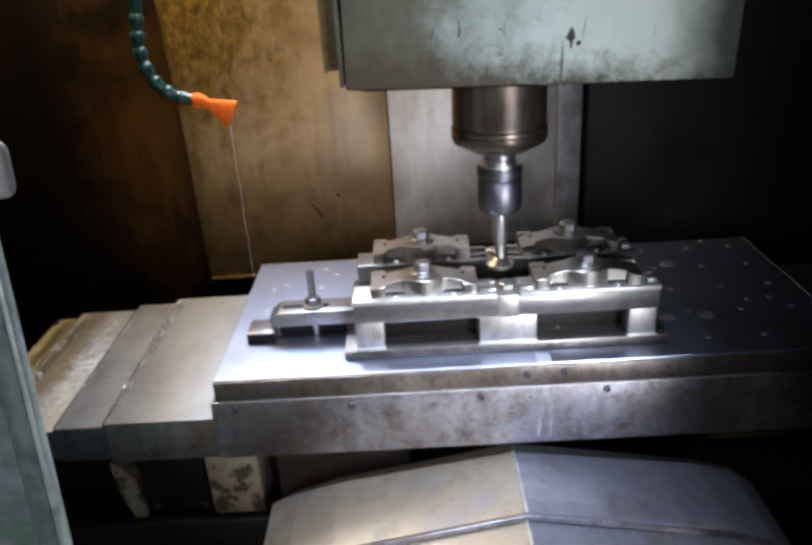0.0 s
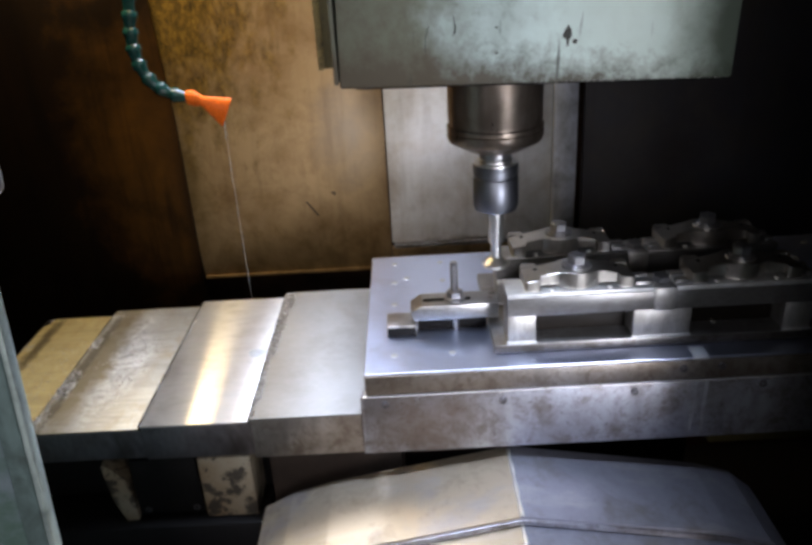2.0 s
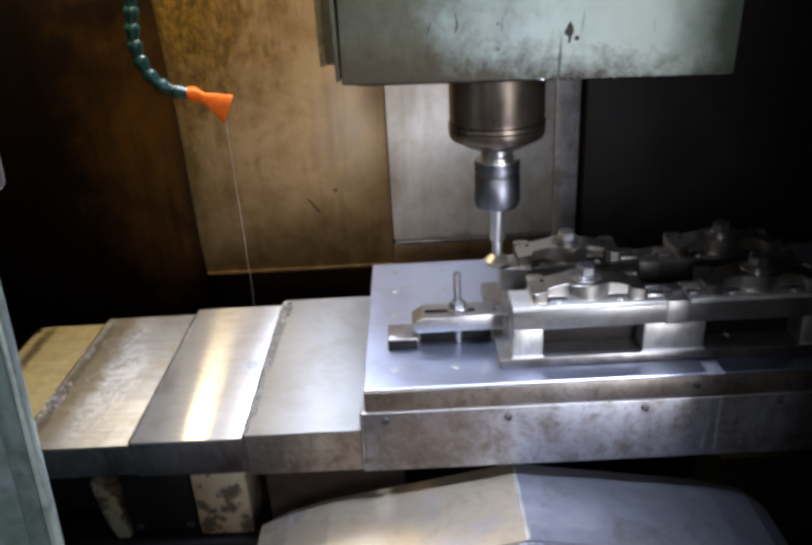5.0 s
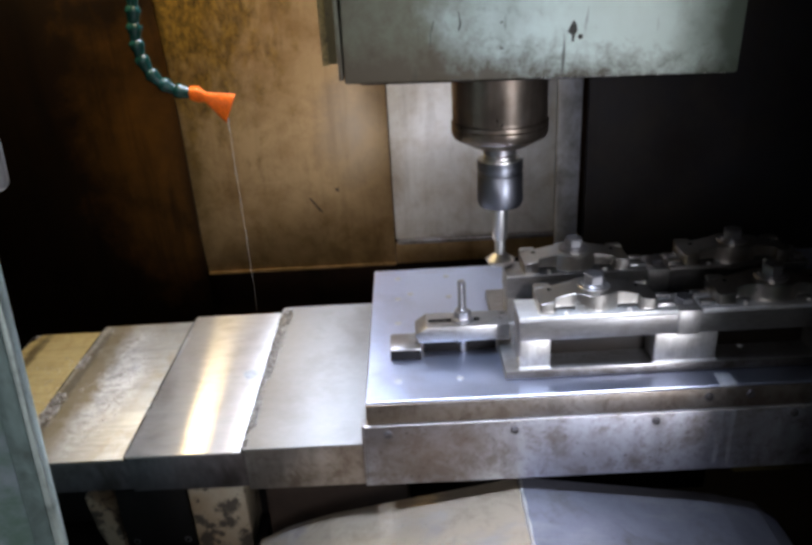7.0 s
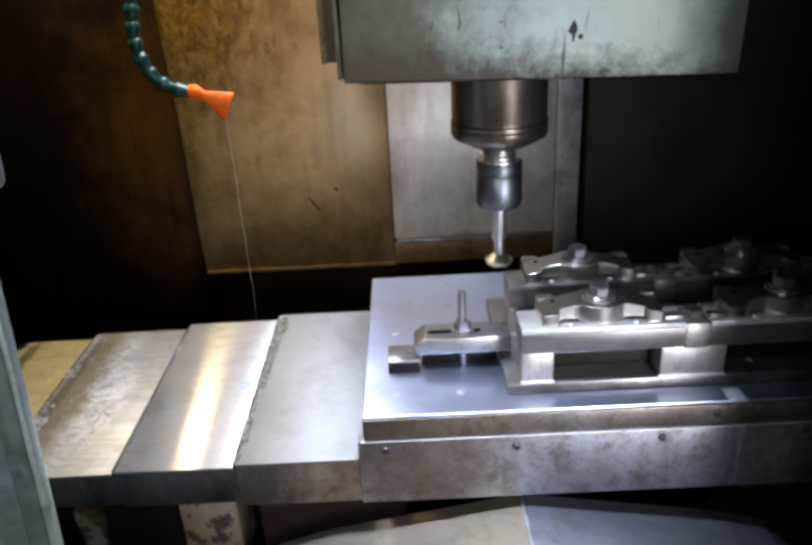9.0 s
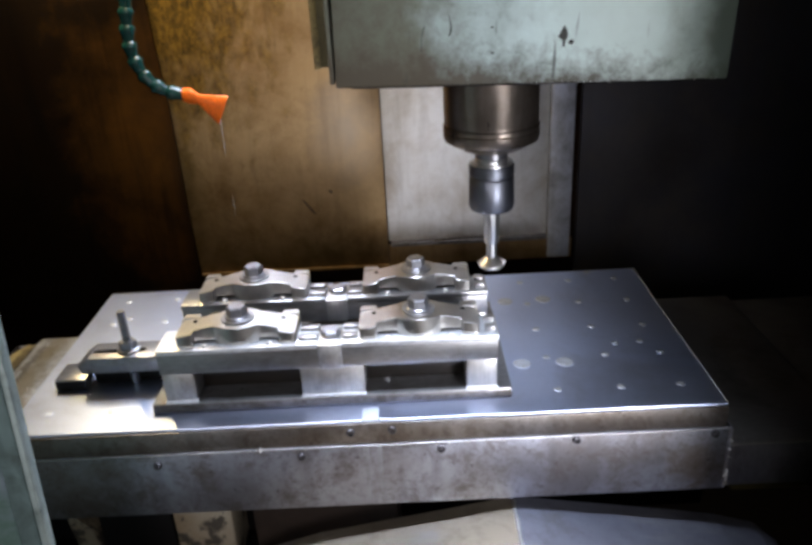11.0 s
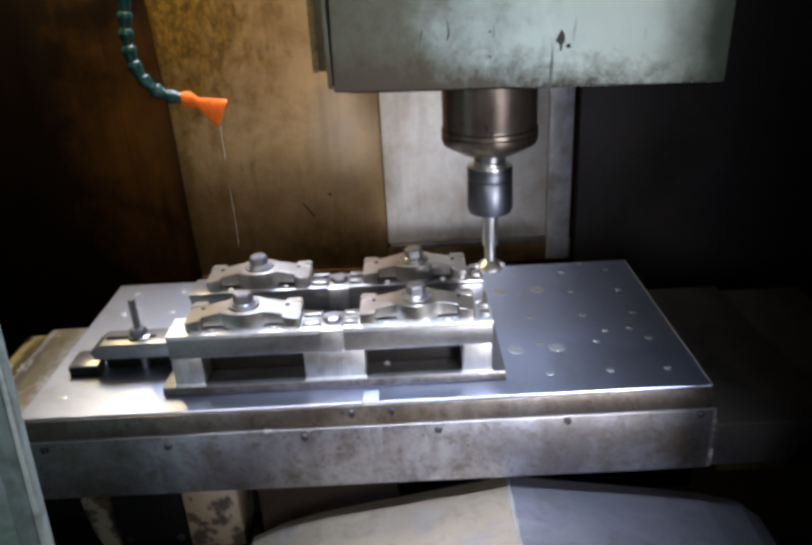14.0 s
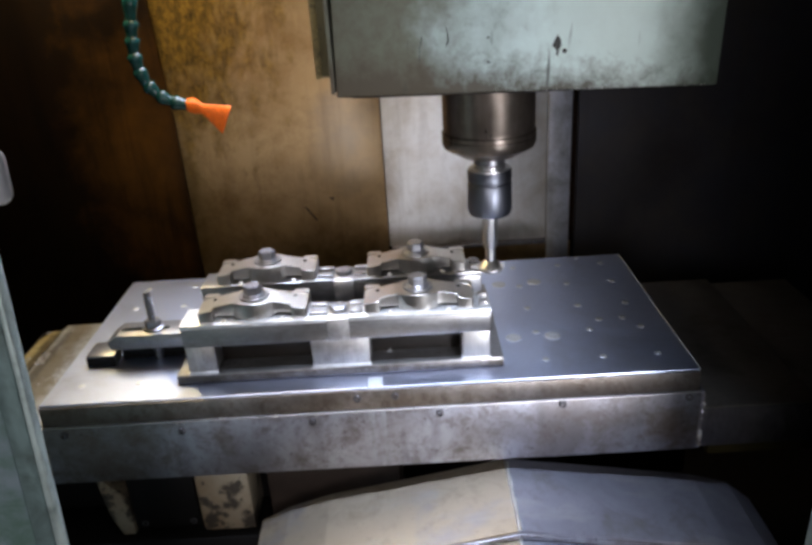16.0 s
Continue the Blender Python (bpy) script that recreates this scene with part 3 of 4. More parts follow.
part("spindle_nose", turned([(0.0578, 0.04), (0.0578, -0.086), (0.0572, -0.089), (0.0572, -0.093), (0.0592, -0.095), (0.0592, -0.099), (0.0580, -0.1005),
                            (0.0592, -0.102), (0.0592, -0.109), (0.0570, -0.1145), (0.0360, -0.1265), (0.0215, -0.1300)], 64,
                            at=(-0.0242, 0.130, 0.0270)), SPINDLE, head, "brown oily turned spindle nose")
tagged(part("edge_wear", chips(46, (0.0, 0.188, -0.0008, 0.0004, 0.0052), 0.0010, random.Random(5)), FACE, head, "bright chips along the worn lower edge", smooth=False), kind="stuff").matrix_basis = TILT
mark = prism([(0.026, 0.049), (0.0285, 0.0545), (0.0315, 0.0595), (0.0345, 0.0545), (0.0352, 0.049), (0.033, 0.0455), (0.0318, 0.039), (0.0305, 0.039), (0.030, 0.0455)], -0.0006, 0.001, axis="y")
part("paint_chip", mark, PRIMER, head, "dark paint chip", smooth=False)
for line in ([(-0.1085, 0.041), (-0.1078, 0.041), (-0.1071, 0.054), (-0.1035, 0.066), (-0.1046, 0.0655), (-0.1079, 0.054)], [(-0.0815, 0.054), (-0.0780, 0.058), (-0.0775, 0.063), (-0.0795, 0.074), (-0.0800, 0.074), (-0.0790, 0.062)],
             [(-0.0400, 0.0605), (-0.0385, 0.0600), (-0.0370, 0.0605), (-0.0370, 0.0615), (-0.0390, 0.0622)], [(-0.0395, 0.036), (-0.0370, 0.036), (-0.0370, 0.038), (-0.0395, 0.038)]):
    part("scratch", prism(line, -0.0003, 0.001, axis="y"), PRIMER, head, smooth=False)
mark = lathe([(0.0024, 0.0), (0.0024, 0.001)], 12)
bmesh.ops.rotate(mark, cent=(0, 0, 0), matrix=Matrix.Rotation(radians(90), 3, "X"), verts=mark.verts)
bmesh.ops.translate(mark, vec=(0.0385, 0.0004, 0.0435), verts=mark.verts)
part("paint_chip", mark, PRIMER, head, "dark paint chip")

holder = thing("tool_holder", SPINDLE_AT, "dark steel collet chuck holding a bright milling cutter", "tool holder")
part("taper_flange", turned([(0.020, 0.0), (0.020, -0.0235), (0.0135, -0.025), (0.0135, -0.032)]), BOLT, holder)
part("collet_chuck", turned([(0.0225, -0.0480), (0.0276, -0.0490), (0.0284, -0.0502), (0.0290, -0.086), (0.0266, -0.093), (0.019, -0.096)], 64), CHUCK, holder)
part("chuck_collar", turned([(0.0270, -0.0318), (0.0284, -0.0330), (0.0284, -0.0352), (0.0276, -0.0356), (0.0276, -0.0366), (0.0284, -0.0370), (0.0286, -0.0440), (0.0270, -0.0452), (0.0262, -0.0455), (0.0262, -0.0485)], 64), CHUCK, holder, "dark steel collar with turned grooves")
part("bright_ring", turned([(0.0180, -0.0240), (0.0205, -0.0262), (0.0205, -0.0288), (0.0272, -0.0300), (0.0274, -0.0316), (0.0200, -0.0320)], 64), SHANK, holder, "bright turned ring")
part("shank", turned([(0.0100, -0.092), (0.0100, -0.140), (0.0092, -0.1425), (0.0070, -0.143), (0.0070, -0.166)], 40), SHANK, holder)


def cutter_head():
    bm = turned([(0.0075, -0.163), (0.0105, -0.166), (0.0165, -0.1725), (0.0165, -0.176), (0.012, -0.179), (0.004, -0.1785)], 32)
    for k in range(6):
        a = 2 * math.pi * k / 6
        m = pose(0.0143 * math.cos(a), 0.0143 * math.sin(a), -0.1652, 0, 25, math.degrees(a))
        tooth = bmesh.ops.create_cube(bm, size=1.0, matrix=m @ Matrix.Diagonal((0.0062, 0.0022, 0.009, 1)))
    return bm


part("cutter", cutter_head(), BRASSY, holder, "flared milling cutter with bright teeth", smooth=False)

# ---------------------------------------------------------------- coolant hose
hose = thing("coolant_hose", (-0.30, 0.46, 0.32), "dark green jointed coolant hose with an orange fan nozzle", "hose")
HOSE_PATH = [(-0.318, 0.545), (-0.323, 0.508), (-0.328, 0.47), (-0.332, 0.435), (-0.3365, 0.402), (-0.340, 0.378), (-0.342, 0.354), (-0.3395, 0.331), (-0.331, 0.308), (-0.3165, 0.2905),
             (-0.297, 0.279), (-0.272, 0.2725)]
for (xa, za), (xb, zb) in zip(HOSE_PATH, HOSE_PATH[1:]):
    a, b = Vector((xa + 0.30, 0, za - 0.32)), Vector((xb + 0.30, 0, zb - 0.32))
    f = lambda k: a.lerp(b, k)
    part("hose_segment", tube([f(-0.06), f(0.08), f(0.28), f(0.42), f(0.75), f(1.06)], [0.0085, 0.0112, 0.0118, 0.0104, 0.0086, 0.0078], 20), HOSE, hose)


def nozzle_fan():
    bm = bmesh.new()
    rows = []
    # neck, waist, flat mouth
    for (x, z), (hw, hd), up in (((-0.274, 0.2735), (0.0105, 0.0105), (0.06, 1)), ((-0.263, 0.271), (0.0125, 0.0115), (0.1, 1)), ((-0.252, 0.266), (0.0075, 0.008), (0.2, 1)),
                                 ((-0.2165, 0.246), (0.0245, 0.0035), (0.47, 1))):
        w = Vector((up[0], 0, up[1])).normalized()
        rows.append([bm.verts.new(Vector((x + 0.30, 0, z - 0.32)) + hw * math.copysign(abs(math.sin(q)) ** 0.75, math.sin(q)) * w
                                  + Vector((0, hd * math.cos(q), 0))) for q in [2 * math.pi * k / 16 for k in range(16)]])
    for a, b in zip(rows, rows[1:]):
        for k in range(16):
            bm.faces.new((a[k], a[(k + 1) % 16], b[(k + 1) % 16], b[k]))
    bm.faces.new(rows[0][::-1])
    bm.faces.new(rows[-1])
    return bm


part("supply_pipe", tube([(-0.018, 0, 0.215), (-0.016, 0.0, 0.33), (-0.012, 0.02, 0.46), (-0.008, 0.08, 0.58), (-0.006, 0.162, 0.63)], [0.011] * 5, 16), DARK, hose, "black supply pipe fixed to the wall")
part("nozzle", nozzle_fan(), ORANGE, hose, "bright orange fan nozzle")

# ---------------------------------------------------------------- machine table with its fixture plate
table = thing("machine_table", (0, 0, -0.115), "steel machine table with a ground fixture plate bolted on", "machine table")
H = 0.115
skirt = part("front_skirt", block(-0.404, 0.404, -0.004, -0.0008, 0.0, 0.084, 0.0012), SIDE, table, "grimy steel table front")
part("back_skirt", block(-0.404, 0.404, 0.3585, 0.362, 0.0, 0.084, 0.0012), SIDE, table)
part("table_body", block(-0.402, 0.402, -0.0007, 0.3584, 0.064, 0.084, 0.001), SIDE, table, "steel table body")


def plate_mesh():
    # a ground slab with an open keyway in its front edge
    return prism([(-0.4, 0.0), (-0.001, 0.0), (-0.001, 0.024), (0.018, 0.024), (0.018, 0.0), (0.4, 0.0), (0.4, 0.3575), (-0.4, 0.3575)],
                 0.0845, H, 0.0012)


plate = part("fixture_plate", plate_mesh(), PLATE, table, "ground steel fixture plate", smooth=False)
part("front_band", block(-0.4, 0.4, -0.0034, -0.0004, 0.0862, H - 0.0025, 0.0006), BAND, plate, "brown stained front edge")
part("key", block(-0.0006, 0.0176, 0.0005, 0.0235, 0.095, H + 0.0004, 0.0005), metal("bright_key", (0.78, 0.83, 0.92), (0.66, 0.71, 0.80), 0.5, (1, 1, 1), 0.2, 60, 300, 0.5), plate, "bright key in the slot")
for sx in (-1, 1):
    part("end_plate", block(sx * 0.4055 - 0.0014, sx * 0.4055 + 0.0014, -0.006, 0.010, 0.002, 0.086, 0.0008), SIDE, table)
part("joint_edge", block(-0.4035, 0.4035, -0.0045, -0.0012, 0.0838, 0.0846, 0.0003), FACE, table, "bright worn edge under the plate")
RUN = metal("dried_coolant_run", (0.42, 0.435, 0.49), (0.30, 0.305, 0.33), 0.5, (1, 1, 0.2), 0.8, 60, 200, 0.8)
for rx, w, z0 in ((0.0015, 0.0040, 0.008), (0.0165, 0.0028, 0.004)):
    part("coolant_run", prism([(rx - w, 0.083), (rx + w, 0.083), (rx + w * 0.6, 0.05), (rx + w * 0.9, 0.03), (rx + w * 0.2, z0), (rx - w * 0.5, z0 + 0.004), (rx - w * 0.7, 0.04)], -0.0043, -0.003, axis="y"),
         RUN, skirt, "pale dried coolant run", smooth=False)
socket = lathe([(0.0048, 0.0), (0.0048, 0.003), (0.0042, 0.004), (0.0027, 0.004), (0.0025, 0.001)], 20)
bmesh.ops.rotate(socket, cent=(0, 0, 0), matrix=Matrix.Rotation(radians(90), 3, "X"), verts=socket.verts)
SOCKET = mesh_of("bolt", socket, SKIRT, True)
for x, z, y in ((-0.014, -0.016, -0.0034), (0.032, -0.015, -0.0034), (0.085, -0.043, -0.004), (0.235, -0.040, -0.004), (-0.071, -0.045, -0.004),
                (-0.232, -0.048, -0.004), (-0.377, -0.045, -0.004), (0.388, -0.04, -0.004)):
    b = new("bolt", SOCKET)
    b.parent = skirt
    b.location = (x, y + 0.001, z + 0.0035 + H)
PLUG_METAL = metal("plug_aluminium", (0.66, 0.69, 0.74), (0.44, 0.46, 0.49), 0.48, (1, 1, 1), 0.6, 120, 500, 0.8)
PLUG = mesh_of("hole_plug", lathe([(0.0046, -0.002), (0.0046, 0.0003), (0.004, 0.0006)], 16), PLUG_METAL)
BIG_PLUG = mesh_of("hole_plug", lathe([(0.0105, -0.002), (0.0105, 0.0003), (0.0098, 0.0006)], 20), PLUG_METAL)
for gx in (-0.363, -0.29, 0.222, 0.294, 0.362):
    for gy in (0.041, 0.112, 0.183, 0.256, 0.325):
        b = new("hole_plug", PLUG)
        b.parent = plate
        b.location = (gx, gy, H)
for gx, gy in ((0.19, 0.10), (0.242, 0.10), (0.192, 0.266), (0.246, 0.268)):
    b = new("hole_plug", BIG_PLUG)
    b.parent = plate
    b.location = (gx, gy, H)
for gx, gy in ((0.313, 0.138), (0.328, 0.351), (0.345, 0.14), (-0.30, 0.19), (-0.345, 0.27), (-0.27, 0.30)):
    b = new("hole_plug", PLUG)
    b.parent = plate
    b.location = (gx, gy, H)

rng = random.Random(11)
tagged(part("swarf", chips(130, (-0.40, 0.40, -0.0056, -0.003, 0.0838), 0.0011, rng), CHIP, table, smooth=False), kind="stuff")
tagged(part("swarf", chips(26, (-0.30, 0.16, -0.0062, -0.0035, 0.0838), 0.0030, rng), CHIP, table, smooth=False), kind="stuff")
for _ in range(12):
    z = rng.choice((rng.uniform(0.004, 0.03), rng.uniform(0.045, 0.082)))
    tagged(part("swarf", chips(rng.choice((3, 6, 12)), (0.4045, 0.4078, -0.0072, -0.0056, z), rng.choice((0.0010, 0.0015, 0.0024)), rng), CHIP, table, smooth=False), kind="stuff")
for ex in (0.3995,):
    part("worn_edge", block(ex - 0.0008, ex + 0.0008, 0.001, 0.3565, H - 0.0010, H + 0.0003, 0.0003), FACE, plate, "bright worn edge")

# ---------------------------------------------------------------- fixture with its four workpieces
fixture = thing("milling_fixture", (-0.035, 0.031, 0.0), "machined steel fixture with two rails on a thick base plate", "fixture")
FX = 0.035
base_plate = part("base_plate", block(-0.238 + FX, 0.168 + FX, 0, 0.215, 0.0006, 0.0125, 0.0012), CAST, fixture)
part("front_edge", block(-0.2375 + FX, 0.1675 + FX, -0.0012, 0.003, 0.0008, 0.0108, 0.0008), BASE, base_plate, "grimy dark front edge")
# the shade inside the openings is put into this block's near-black colour
part("core", block(-0.212 + FX, 0.145 + FX, 0.0330, 0.1085, 0.0125, 0.0500, 0.001), plain("shaded_brown_core", (0.009, 0.006, 0.004), 0.5, 0, 0.5, 40, 0.3), fixture, "brown recess under the rails, coloured near black for its shade")
for y0 in (0.0, 0.109):
    rail = part("rail", block(-0.222 + FX, 0.153 + FX, y0, y0 + 0.046, 0.0505, 0.0785, 0.0012), CAST, fixture)
    for x0, x1 in ((-0.222, -0.186), (-0.068, 0.004), (0.117, 0.152)):
        upright_post = part("upright", block(x0 + FX, x1 + FX, y0 + 0.002, y0 + 0.040, 0.0125, 0.0507, 0.0025), POST, fixture)
        part("weld_foot", block(x0 + FX - 0.001, x1 + FX + 0.001, y0 - 0.0005, y0 + 0.0035, 0.0123, 0.0158, 0.0014), MILLED, upright_post, "bright rounded foot")
    for x0, x1 in ((-0.2225, -0.0455), (-0.018, 0.1535)):
        part("rail_lip", block(x0 + FX, x1 + FX, y0 - 0.0012, y0 + 0.0455, 0.0755, 0.0815, 0.0008), MILLED if y0 == 0 else CAST, rail, "bright machined edge")
    part("centre_tab", block(-0.0445 + FX, -0.0190 + FX, y0 - 0.0015, y0 + 0.0445, 0.0495, 0.0800, 0.0015), POST, rail, "brown stained middle tab")
    # locating blocks between and beside the workpieces
    for x0, x1, z1 in ((-0.066, -0.0455, 0.0855), (-0.0175, -0.001, 0.0855), (0.139, 0.150, 0.087)):
        for ya, yb in ((0.008, 0.018), (0.029, 0.038)):
            part("locating_block", block(x0 + FX, x1 + FX, y0 + ya, y0 + yb, 0.0785, z1, 0.0008), CAST, rail)
    for px in (0.067 - 0.036, 0.067 + 0.035, -0.134 - 0.035, -0.134 + 0.036):
        part("locating_pin", lathe([(0.0032, 0.0), (0.0032, 0.0020), (0.0020, 0.0034)], 14, at=(px + FX, y0 + 0.0055, 0.0812)), FACE, rail, "bright pin")
    nut = hex_head(0.0115, 0.0085, 0.0)
    bmesh.ops.translate(nut, vec=(-0.0315 + FX, y0 + 0.023, 0.0785), verts=nut.verts)
    part("centre_nut", nut, BOLT, fixture, smooth=False)


rng = random.Random(12)
tagged(part("swarf", chips(26, (-0.178 + FX, -0.150 + FX, 0.004, 0.030, 0.0125), 0.0013, rng), SKIRT, fixture, smooth=False), kind="stuff")
tagged(part("swarf", chips(90, (-0.21 + FX, 0.145 + FX, 0.002, 0.012, 0.0815), 0.0012, rng), CHIP, fixture, smooth=False), kind="stuff")
tagged(part("swarf", chips(6, (0.026 + FX, 0.031 + FX, -0.0005, 0.004, 0.030), 0.0018, rng), CHIP, fixture, smooth=False), kind="stuff")

for x0, x1 in ((-0.222, -0.186), (-0.068, 0.004), (0.117, 0.152)):
    tagged(part("swarf", chips(46, (x0 + FX, x1 + FX, -0.002, 0.003, 0.0125), 0.0016, rng), CHIP, fixture, smooth=False), kind="stuff")


def workpiece_top(x):
    return float(np.interp(abs(x), [0, 0.018, 0.030, 0.042, 0.052, 0.066], [0.0205, 0.0204, 0.0192, 0.0165, 0.0146, 0.0122]))


def workpiece_mesh():
    """An arched bearing bridge: stepped feet, webs set back over a gap, a round boss bulging in the middle, raised ears at the back."""
    half = [(-0.0660, 0.0215, 0.0), (-0.0640, 0.0250, 0.0), (-0.0625, 0.0255, 0.0), (-0.0500, 0.0255, 0.0), (-0.0478, 0.0245, 0.0), (-0.0470, 0.0225, 0.0),
            (-0.0468, 0.0180, 0.0), (-0.0466, 0.0172, 0.0038), (-0.0420, 0.0166, 0.0042), (-0.0360, 0.0163, 0.0042), (-0.0300, 0.0163, 0.0042), (-0.0252, 0.0165, 0.0040),
            (-0.0238, 0.0168, 0.0036), (-0.0234, 0.0169, 0.0)]
    secs = list(half)
    for k in range(1, 16):
        # convex front of the boss, faired into the webs
        x = -0.0234 + 0.0468 * k / 16
        secs.append((x, 0.0169 + 0.0082 * math.cos(math.pi * x / 0.0468) ** 0.8, 0.0))
    secs += [(-x, f, zb) for x, f, zb in half[::-1]]
    bm, rings = bmesh.new(), []
    for x, f, zb in secs:
        zt, c = workpiece_top(x), 0.0007
        ear = 0.0024 * min(1.0, max(0.0, (abs(x) - 0.050) / 0.0015))
        rings.append([bm.verts.new(p) for p in ((x, -f, zb), (x, -f, zt - c), (x, -f + c, zt), (x, 0.0, zt), (x, f - 0.0105, zt), (x, f - 0.0095, zt + ear),
                                                (x, f - c, zt + ear), (x, f, zt + ear - c), (x, f, zb))])
    for a, b in zip(rings, rings[1:]):
        for k in range(9):
            bm.faces.new((a[k], a[(k + 1) % 9], b[(k + 1) % 9], b[k]))
    bm.faces.new(rings[0][::-1])
    bm.faces.new(rings[-1])
    return bm


ROW1, ROW2 = 0.0605, 0.1695
first = thing("workpiece", (0.067, ROW1, 0.0818), "arched steel bearing bridge clamped on the fixture by a central bolt", "workpiece", "workpieces on the fixture")
bridge = part("bridge", workpiece_mesh(), WORK, first)
for sx in (-1, 1):
    part("dowel_hole", lathe([(0.0024, 0.0), (0.0024, workpiece_top(0.05) + 0.0009)], 14, at=(sx * 0.0495, 0.006, 0.0)), HOLE, bridge)

bolt1 = thing("clamp_bolt", (0.067, ROW1, 0.1023), "hexagon bolt with a thick washer in the middle of a workpiece", "bolt", "clamp bolts of the workpieces")
part("washer", lathe([(0.0182, 0.0), (0.0182, 0.0020), (0.0176, 0.0026)], 32), CAST, bolt1)
part("collar", lathe([(0.0140, 0.0026), (0.0140, 0.0040), (0.0130, 0.0048)], 28), BOLT, bolt1)
part("hexagon", hex_head(0.0116, 0.0108, 0.0048), BOLT, bolt1, smooth=False)
WORKS, BOLTS = [first], [bolt1]
SPOTS = [(0.067, ROW1), (-0.134, ROW1), (0.067, ROW2), (-0.134, ROW2)]
for x, y in SPOTS[1:]:
    WORKS.append(copy_thing(first, pose(x, y, 0.0818)))
    BOLTS.append(copy_thing(bolt1, pose(x, y, 0.1023)))

# ---------------------------------------------------------------- strap clamp
clamp = thing("strap_clamp", (-0.30, 0.09, 0.0), "slotted steel strap clamp with stud and nut holding the fixture", "clamp")


def strap():
    bm = prism([(-0.0400, 0.0345), (-0.026, 0.0440), (0.074, 0.0440), (0.074, 0.0235), (-0.036, 0.0235)], -0.004, 0.034, 0.001, axis="y")
    return bm


strap_bar = part("strap", strap(), CAST, clamp)
part("slot", prism([(-0.024, 0.012), (-0.021, 0.0095), (0.037, 0.0095), (0.040, 0.012), (0.040, 0.0145), (0.037, 0.017), (-0.021, 0.017), (-0.024, 0.0145)], 0.040, 0.0446), HOLE, strap_bar, smooth=False)
heel = part("heel_block", block(-0.072, -0.034, -0.003, 0.036, 0.0, 0.0160, 0.0012), CAST, clamp, "steel heel block with a blackened front")
part("front_face", block(-0.0715, -0.0345, -0.0042, 0.0, 0.0004, 0.0138, 0.0006), DARK, heel, "blackened front")
# black block added to fill the shaded gap under the strap
part("strap_shade_block", block(-0.031, 0.060, 0.014, 0.026, 0.0, 0.0232, 0.001), DARK, clamp, "dark block standing in for the shade under the strap")
part("stud", lathe([(0.0049, 0.0), (0.0049, 0.058), (0.0044, 0.0585)] + [(0.0049 if k % 2 else 0.0043, 0.0595 + 0.0012 * k) for k in range(30)] + [(0.0038, 0.0965)], 18, at=(0.0185, 0.014, 0.0)), BOLT, clamp, "threaded stud")
nut = hex_head(0.0105, 0.0095, 0.0)
bmesh.ops.translate(nut, vec=(0.0185, 0.014, 0.0475), verts=nut.verts)
part("nut", nut, BOLT, clamp, smooth=False)
part("washer", lathe([(0.0135, 0.0), (0.0135, 0.003), (0.0125, 0.0036)], 28, at=(0.0185, 0.014, 0.044)), BOLT, clamp)

# ---------------------------------------------------------------- telescopic way covers
def way_cover(x0, x1, z1, drop, material, label, seed, chip_count=90, cut=False, strewn=0, inset=0.0, crust=0.010):
    """A folded sheet hood, open below; its swarf lies along its left edge."""
    rng = random.Random(seed)
    ob = thing("way_cover", (x0, inset, z1 - drop), label, "way cover", "telescopic way covers")
    w = x1 - x0
    bm = block(0, w, 0.0, 0.004, 0, drop - 0.001, 0.0008)
    part("front_skirt", bm, SKIRT if inset or material == COVER_SHADED else BAND, ob)
    part("back_skirt", block(0, w, 0.352 - 2 * inset, 0.356 - 2 * inset, 0, drop - 0.001, 0.0008), SIDE, ob)
    if cut:
        part("top_sheet", prism([(0.0, 0.0), (w, 0.0), (w, 0.356 - 2 * inset), (0.012, 0.356 - 2 * inset), (0.0, 0.30)], drop - 0.003, drop, 0.0008), material, ob, smooth=False)
    else:
        part("top_sheet", block(-0.001, w, -0.001, 0.357 - 2 * inset, drop - 0.003, drop, 0.0008), material, ob)
    part("wiper", block(-0.004, 0.001, 0.002, 0.354 - 2 * inset, drop - 0.008, drop - 0.0005, 0.0008), DARK, ob, "black wiper edge")
    if chip_count:
        bm, deep = bmesh.new(), (0.28 if cut else 0.345) - 2 * inset
        for _ in range(16):
            # clumps of uneven size along the edge
            cy, half, wide = rng.uniform(0.01, deep), rng.uniform(0.006, 0.030), crust * rng.choice((0.35, 0.6, 1.0, 1.5))
            heap = chips(chip_count // 16, (-0.001, wide, max(0.004, cy - half), min(deep, cy + half), drop), rng.choice((0.0012, 0.0018, 0.0028)), rng)
            tmp = bpy.data.meshes.new("swarf_heap")
            heap.to_mesh(tmp)
            heap.free()
            bm.from_mesh(tmp)
            bpy.data.meshes.remove(tmp)
        tagged(part("swarf", bm, CHIP, ob, smooth=False), kind="stuff")
    if strewn:
        bm = bmesh.new()
        for _ in range(9):
            cx, cy, rx, ry = rng.uniform(0.035, w * 0.6), rng.uniform(0.05, 0.22), rng.uniform(0.012, 0.02), rng.uniform(0.02, 0.04)
            tmp = bpy.data.meshes.new("swarf_heap")
            heap = chips(strewn // 9, (cx - rx, cx + rx, cy - ry, cy + ry, drop - 0.0004), 0.0017, rng)
            heap.to_mesh(tmp)
            heap.free()
            bm.from_mesh(tmp)
            bpy.data.meshes.remove(tmp)
        tagged(part("strewn_swarf", bm, CHIP, ob, smooth=False), kind="stuff")
    return ob


